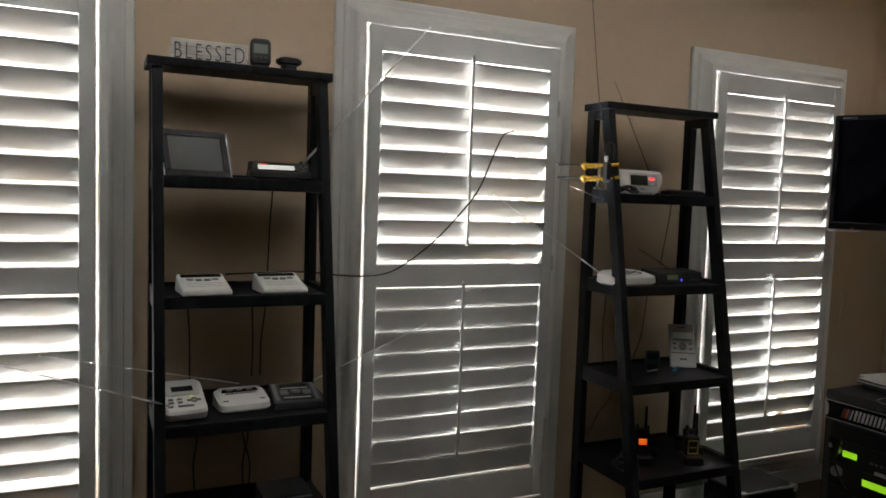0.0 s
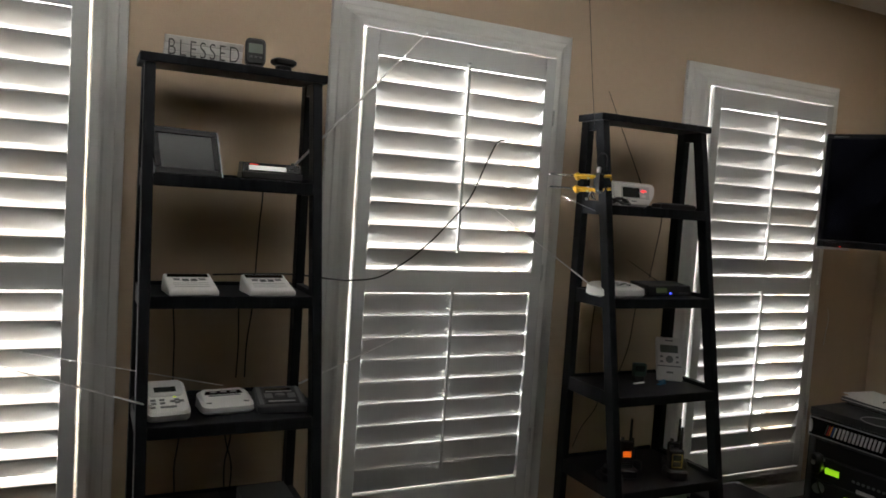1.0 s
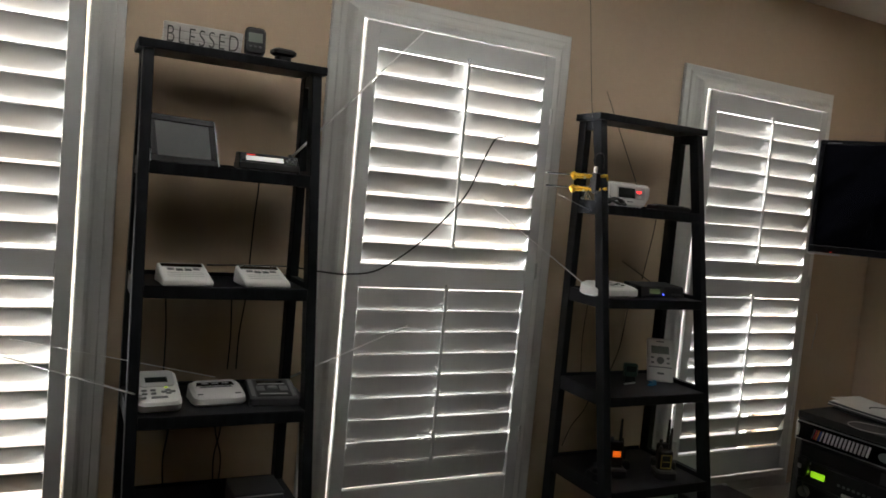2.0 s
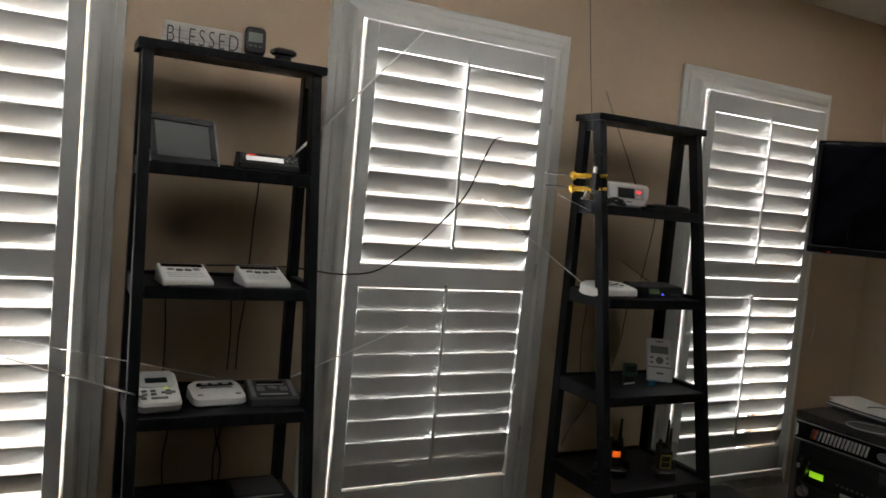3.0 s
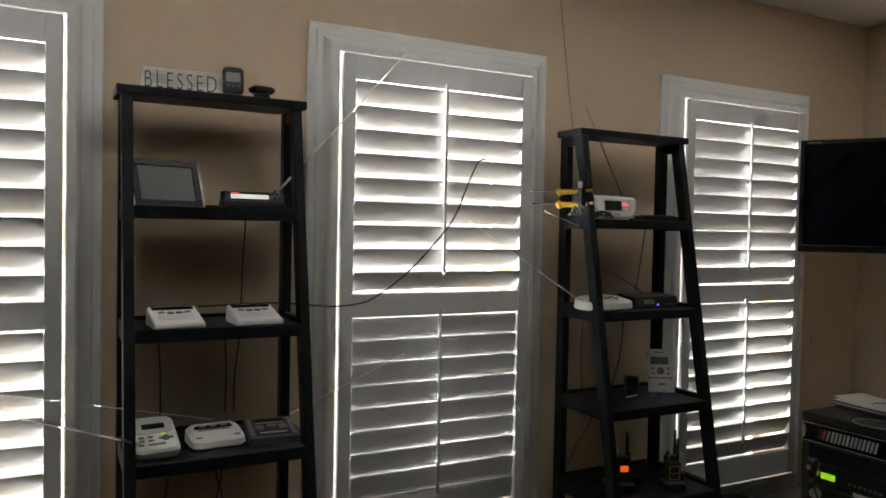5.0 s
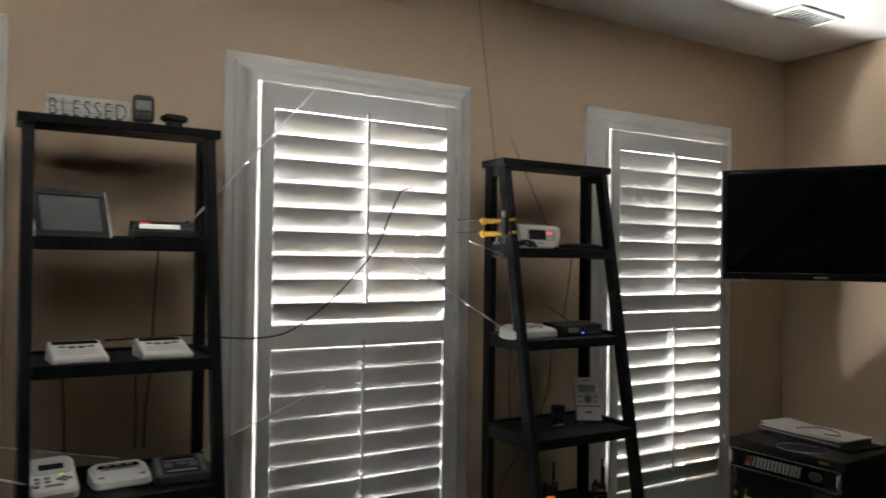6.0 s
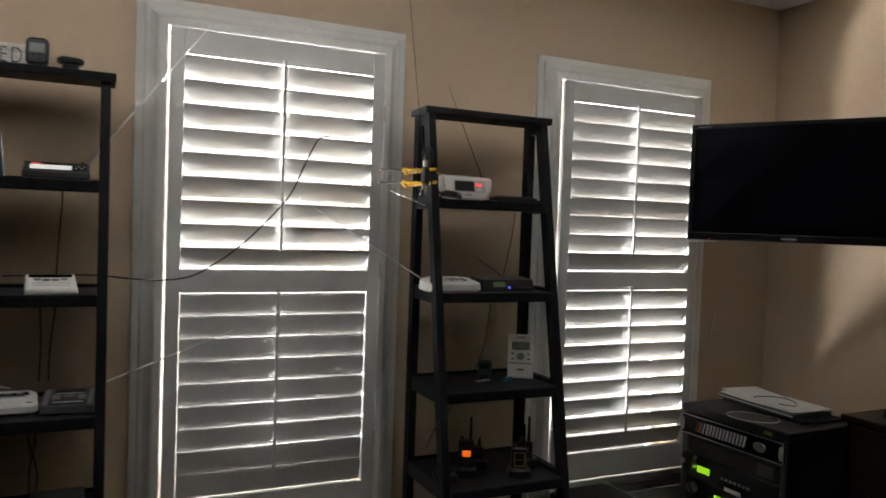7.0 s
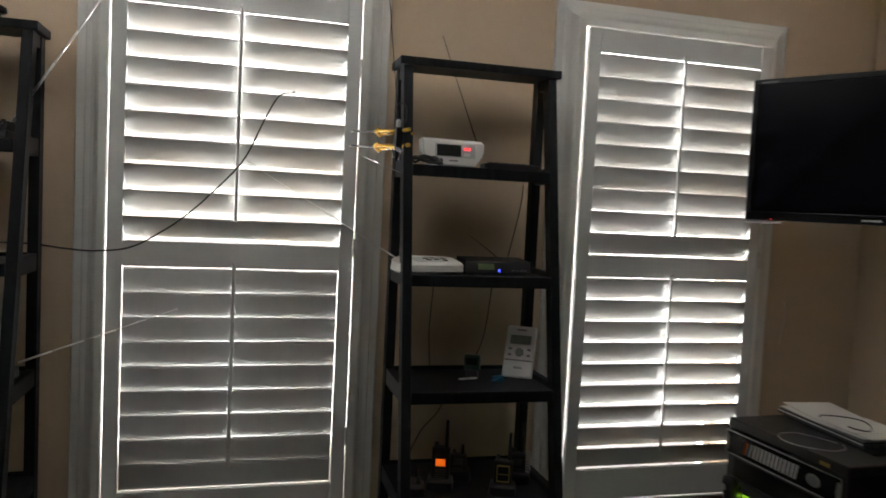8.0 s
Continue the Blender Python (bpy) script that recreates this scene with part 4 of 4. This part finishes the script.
def television():
    L = Vector((3.268, 2.445, 0))
    R = Vector((3.722, 1.720, 0))
    mid, ang = (L + R) / 2, math.degrees(math.atan2((R - L).y, (R - L).x))
    t = thing("television", (mid.x, mid.y, 1.284), "flat black television on a wall arm, switched off", "television", turn=ang)
    w, h = (R - L).length / 2, 0.522
    e = 0.022
    for a in ((-w, w, 0, e + 0.012), (-w, w, h - e, h), (-w, -w + e, e + 0.012, h - e), (w - e, w, e + 0.012, h - e)):
        part("bezel", box(a[0], a[1], -0.018, 0.012, a[2], a[3], 0.003, 2), M_GLOSS, t)
    part("screen", box(-w + e, w - e, -0.013, 0.010, e + 0.012, h - e), M_SCREEN, t, "dark blank screen")
    part("back_cover", box(-w + 0.03, w - 0.03, 0.0125, 0.055, 0.03, h - 0.03, 0.012, 3), M_BLACK, t)
    part("lower_strip", box(-w + 0.002, -w + 0.135, -0.017, -0.004, -0.010, -0.001, 0.001), M_STEEL, t, "thin silver strip under the edge")
    part("indicator_light", box(-w + 0.093, -w + 0.100, -0.0195, -0.017, 0.004, 0.007), M_LRED, t, "red standby light")
    part("lettering_bar", box(-0.03, 0.03, -0.0192, -0.017, 0.011, 0.018), M_STEEL, t)
    part("lettering_bar", box(-w + 0.03, -w + 0.09, -0.0192, -0.017, h - 0.015, h - 0.010), M_DGREY, t)
    part("wall_arm", box(-0.03, 0.03, 0.055, 0.075, 0.18, 0.34, 0.002), M_BLACK, t)
    inv = pose(mid.x, mid.y, 1.284, 0, 0, ang).inverted()
    a, b = Vector((0, 0.07, 0.26)), inv @ Vector((X1 - 0.02, 2.20, 1.544))
    part("wall_arm", tube([a, a * 0.5 + b * 0.5, b], 0.016, 10), M_BLACK, t)
    p = box(X1 - 0.022, X1 - 0.002, 2.12, 2.28, 1.42, 1.66, 0.003)
    bmesh.ops.transform(p, matrix=inv, verts=p.verts)
    part("wall_plate", p, M_BLACK, t)


television()


def equipment_rack():
    """Front towards -x, standing on the floor."""
    r = thing("equipment_rack", (3.167, 2.043, 0), "black equipment rack with radio gear and lit green displays", "rack", turn=3)
    w, d, h = 0.256, 0.395, 0.564
    for y0, y1 in ((-w - 0.008, -w), (w, w + 0.008)):
        part("side_panel", box(0.006, d, y0, y1, 0.01, h - 0.02, 0.002), M_BLACK, r)
    part("top_panel", box(0, d, -w - 0.01, w + 0.01, h - 0.034, h, 0.005, 2), M_RACK, r)
    part("back_panel", box(d - 0.01, d, -w, w, 0.03, h - 0.034), M_BLACK, r)
    for y in (-w + 0.012, w - 0.012):
        part("post", box(0.004, 0.03, y - 0.012, y + 0.012, 0.01, h - 0.034, 0.002), M_DGREY, r)
    part("base", box(0.01, d, -w, w, 0, 0.03, 0.003), M_BLACK, r)
    # name plate with stripes and slanted pale blocks
    pl = part("name_plate", box(-0.012, -0.002, -w, w, 0.441, 0.526, 0.002), M_GLOSS, r, "black banner plate with silver border")
    for a in ((-w, w, 0.441, 0.4455), (-w, w, 0.5215, 0.526), (-w, -w + 0.005, 0.4455, 0.5215), (w - 0.005, w, 0.4455, 0.5215)):
        part("border", box(-0.0145, -0.010, a[0], a[1], a[2], a[3], 0.001), M_STEEL, pl, "silver border")

    def slant(y0, y1, z0, z1, m, nm, lean=0.012):
        return part(nm, hexa([(-0.0142, y0 + lean / 2, z0), (-0.0142, y1 + lean / 2, z0), (-0.011, y1 + lean / 2, z0), (-0.011, y0 + lean / 2, z0),
                              (-0.0142, y0 - lean / 2, z1), (-0.0142, y1 - lean / 2, z1), (-0.011, y1 - lean / 2, z1), (-0.011, y0 - lean / 2, z1)]), m, pl)
    for k, m in enumerate((M_DGREY, M_RED, M_ORANGEP, M_BLUEP, M_PRINTW)):
        slant(0.168 - 0.010 * k, 0.174 - 0.010 * k, 0.460, 0.505, m, "stripe")
    for k in range(6):
        y1 = 0.118 - 0.0345 * k
        slant(y1 - 0.0105, y1, 0.460, 0.507, M_PRINTW, "pale_block", 0.010)
        slant(y1 - 0.0275, y1 - 0.0175, 0.460, 0.507, M_PRINTW, "pale_block", 0.010)
    b = lathe([(0.001, -0.0155), (0.021, -0.0145), (0.024, -0.011)], 24, "x", (0, 0, 0))
    bmesh.ops.scale(b, vec=(1, 1.25, 0.85), verts=b.verts)
    bmesh.ops.translate(b, vec=(0, -0.146, 0.482), verts=b.verts)
    part("badge", b, M_STEEL, pl, "oval silver badge")
    for y in (-w + 0.011, w - 0.011):
        part("end_clip", lathe([(0.001, -0.030), (0.006, -0.022), (0.008, 0.0), (0.006, 0.022), (0.001, 0.030)], 12, "z", (-0.014, y, 0.4835)), M_OFFW, pl, "pale end clip", True)
    # gear below the plate
    for z0, z1, m in ((0.355, 0.425, M_BLACK), (0.250, 0.350, M_BLACK), (0.145, 0.245, M_BLACK), (0.045, 0.140, M_BLACK)):
        part("radio_unit", box(0.004 if z0 > 0.35 else 0.0, 0.30, -w + 0.026, w - 0.026, z0, z1, 0.003), m, r)
    part("display", box(-0.0035, 0.002, 0.102, 0.166, 0.288, 0.314, 0.001), M_LGREEN, r, "glowing lime display")
    part("display", box(-0.0035, 0.002, -0.065, 0.070, 0.188, 0.216, 0.001), M_LGREEN, r, "glowing lime display")
    for y, z in ((0.185, 0.215), (0.195, 0.31)):
        part("knob", lathe([(0.024, 0.0), (0.022, -0.020), (0.018, -0.022), (0.002, -0.022)], 20, "x", (-0.001, y, z)), M_STEEL, r, "round silver knob")
    part("label_strip", box(-0.0025, 0.002, -0.06, 0.02, 0.252, 0.268), M_PAPER, r)
    part("sticker", box(-0.003, 0.002, -0.205, -0.115, 0.165, 0.235), M_PAPER, r, "white sticker with a red bar")
    part("sticker_bar", box(-0.0042, -0.002, -0.200, -0.120, 0.212, 0.229), M_RED, r)
    part("face_sticker", box(0.001, 0.006, -0.205, -0.130, 0.366, 0.415), M_DGREY, r)
    part("yellow_tag", box(-0.0016, 0.002, -0.194, -0.156, h - 0.027, h - 0.015, 0.0005), M_OLIVE, r)
    for k in range(7):
        part("button", box(-0.004, 0.002, 0.03 - 0.022 * k, 0.042 - 0.022 * k, 0.292, 0.302, 0.001), M_GREY, r)
    mic = thing("radio_microphone", (3.105, 2.215, 0.335), "black hand microphone hanging on the rack front", "microphone", turn=0)
    part("body", lathe([(0.012, -0.045), (0.018, -0.03), (0.026, 0.02), (0.024, 0.04), (0.012, 0.048)], 16), M_BLACK, mic, smooth=True)
    part("button", box(-0.028, -0.02, -0.008, 0.008, 0.0, 0.02, 0.002), M_STEEL, mic)
    part("cord", tube(smooth_path([(0, 0, -0.043), (0.0, -0.02, -0.10), (0.01, -0.05, -0.16), (0.04, -0.04, -0.18)]), 0.004, 8), M_WIRE, mic, smooth=True)
    part("hook", box(0.018, 0.046, -0.006, 0.006, 0.006, 0.018, 0.001), M_STEEL, mic)


equipment_rack()
RT = 0.564


def laptop():
    k = thing("closed_laptop", (3.452, 2.085, RT), "closed silver laptop with papers on a black tray", "laptop", turn=-3)
    part("tray", box(-0.095, 0.140, -0.240, 0.200, 0, 0.012, 0.003), M_BLACK, k)
    part("base", box(-0.100, 0.115, -0.195, 0.225, 0.0125, 0.021, 0.003, 2), M_DGREY, k)
    part("edge_strip", box(-0.1015, -0.096, -0.190, 0.220, 0.0205, 0.0235, 0.0005), M_OFFW, k, "pale edge line")
    part("lid", box(-0.098, 0.115, -0.195, 0.225, 0.0240, 0.0310, 0.003, 2), M_DGREY, k, "dark lid")
    # loose sheets, each bowed a little and turned its own way
    for j, (x0, x1, y0, y1, a, lift) in enumerate(((-0.090, 0.105, -0.175, 0.215, 1.5, 0.004), (-0.082, 0.112, -0.150, 0.232, -2.5, 0.007), (-0.085, 0.106, -0.205, 0.020, 1.0, 0.003))):
        bm = bmesh.new()
        n = 10
        rows = []
        for i in range(n + 1):
            u = i / n
            y = y0 + (y1 - y0) * u
            z = 0.0314 + 0.0045 * j + lift * (2 * u - 1) ** 2 + 0.0012 * math.sin(7 * u + 2 * j)
            rows.append([bm.verts.new((x, y, zz)) for x, zz in ((x0, z), (x1, z), (x1, z + 0.0022), (x0, z + 0.0022))])
        for p, q in zip(rows, rows[1:]):
            for e in range(4):
                bm.faces.new((p[e], p[(e + 1) % 4], q[(e + 1) % 4], q[e]))
        bm.faces.new(rows[0])
        bm.faces.new(rows[-1])
        bmesh.ops.rotate(bm, cent=(0, 0, 0), matrix=Matrix.Rotation(radians(a), 3, "Z"), verts=bm.verts)
        part("paper", bm, M_PAPER, k, "white papers on top")


laptop()
hung_wire("white_cord", [(3.322, 1.978, RT + 0.004), (3.30, 2.045, RT + 0.003), (3.26, 2.10, RT + 0.003), (3.195, 2.095, RT + 0.003), (3.160, 2.045, RT + 0.003), (3.165, 1.985, RT + 0.003), (3.20, 1.94, RT + 0.003), (3.25, 1.912, RT + 0.003), (3.305, 1.925, RT + 0.003), (3.322, 1.955, RT + 0.006)],
          "looped white cord lying on the rack beside the laptop", 0.0018, M_WIREW, "cord")
hung_wire("thin_cable", [(3.37, 2.115, RT + 0.051), (3.395, 2.127, RT + 0.052), (3.457, 2.10, RT + 0.052), (3.484, 2.047, RT + 0.053), (3.45, 1.975, RT + 0.054), (3.40, 1.935, RT + 0.054), (3.375, 1.96, RT + 0.054), (3.372, 1.99, RT + 0.054)], "thin black cable curled on the papers", 0.0022, M_WIRE, "cable")


def speaker_case():
    c = thing("equipment_case", (2.640, 2.245, 0), "black equipment case with metal corners beside the shelf", "case", turn=0)
    w, d, h = 0.150, 0.11, 0.235
    part("body", box(-w, w, -d, d, 0.006, h, 0.010, 3), M_BLACK, c)
    for sx in (-1, 1):
        for sy in (-1, 1):
            part("corner", box(sx * (w - 0.012) - 0.014, sx * (w - 0.012) + 0.014, sy * (d - 0.012) - 0.014, sy * (d - 0.012) + 0.014, h - 0.028, h + 0.003, 0.006, 2), M_STEEL, c, "metal corner")
            part("foot", box(sx * (w - 0.03) - 0.012, sx * (w - 0.03) + 0.012, sy * (d - 0.03) - 0.012, sy * (d - 0.03) + 0.012, 0, 0.008), M_DGREY, c)
    part("edge_trim", box(-w + 0.02, w - 0.02, -d - 0.002, -d + 0.006, h - 0.008, h + 0.0015, 0.001), M_STEEL, c)
    part("edge_trim", box(-w + 0.02, w - 0.02, d - 0.006, d + 0.002, h - 0.008, h + 0.0015, 0.001), M_STEEL, c)


speaker_case()


def dresser():
    d = thing("dresser", (3.485, 1.772, 0), "dark cherry wooden dresser with drawers and round knobs", "dresser")
    w, dep, h = 1.50, 0.43, 0.62
    part("top", box(-0.015, dep, -w - 0.012, 0.012, h - 0.028, h, 0.006, 3), M_CHERRY, d)
    part("body", box(0.012, dep - 0.005, -w, 0, 0.06, h - 0.028, 0.003), M_CHERRY, d)
    part("plinth", box(0.03, dep - 0.01, -w + 0.01, -0.01, 0, 0.06), M_CHERRY, d)
    for k in range(2):
        for j in range(2):
            y1, z0 = -0.03 - 0.73 * k, 0.085 + 0.255 * j
            dr = part("drawer", box(-0.004, 0.012, y1 - 0.70, y1, z0, z0 + 0.24, 0.004, 2), M_CHERRY, d)
            for yy in (y1 - 0.30, y1 - 0.58):
                part("knob", lathe([(0.008, -0.004), (0.007, -0.012), (0.016, -0.020), (0.014, -0.028), (0.003, -0.030)], 16, "x", (0, yy, z0 + 0.125)), M_STEEL, dr, "round metal knob", True)


dresser()


def wall_screen():
    s = thing("computer_monitor", (3.80, 1.645, 0.62), "large black monitor reflecting the shutters", "monitor", turn=0)
    w, h0, h1 = 1.02, 0.085, 0.745
    e = 0.018
    for a in ((-w, 0, h0, h0 + e), (-w, 0, h1 - e, h1), (-e, 0, h0 + e, h1 - e), (-w, -w + e, h0 + e, h1 - e)):
        part("bezel", box(0, 0.03, a[0], a[1], a[2], a[3], 0.003), M_GLOSS, s)
    part("screen", box(0.004, 0.028, -w + e, -e, h0 + e, h1 - e), M_MIRROR, s, "glossy dark screen")
    part("stand", box(0.02, 0.05, -w / 2 - 0.06, -w / 2 + 0.06, 0.014, h0 + 0.05, 0.004), M_BLACK, s)
    part("foot", box(-0.08, 0.11, -w / 2 - 0.22, -w / 2 + 0.22, 0, 0.015, 0.004), M_BLACK, s)


wall_screen()


def dresser_items():
    b = thing("black_pouch", (3.61, 1.59, 0.62), "black camera pouch lying on the dresser", "pouch", turn=8)
    part("body", rounded_slab(0.11, 0.17, 0.048, 0.02, 5, 0.008, 0.9), M_BLACK, b)
    part("flap", rounded_slab(0.08, 0.09, 0.062, 0.015, 5, 0.006, 0.85), M_DGREY, b)
    c = thing("small_bottle", (3.545, 1.385, 0.62), "small white plastic bottle with a cap", "bottle")
    part("body", lathe([(0.016, 0), (0.018, 0.003), (0.018, 0.038), (0.009, 0.046)], 18), M_WHITE, c, smooth=False)
    part("cap", lathe([(0.010, 0.046), (0.010, 0.060), (0.008, 0.062)], 16), M_WHITE, c)
    p = thing("crumpled_paper", (3.68, 1.43, 0.62), "crumpled white paper on the dresser", "paper", turn=25)
    part("sheet", hexa([(-0.04, -0.03, 0), (0.04, -0.03, 0), (0.05, 0.04, 0), (-0.05, 0.04, 0), (-0.02, -0.01, 0.07), (0.035, -0.025, 0.045), (0.03, 0.03, 0.06), (-0.04, 0.02, 0.09)], 0.004, 2), M_PAPER, p)


dresser_items()
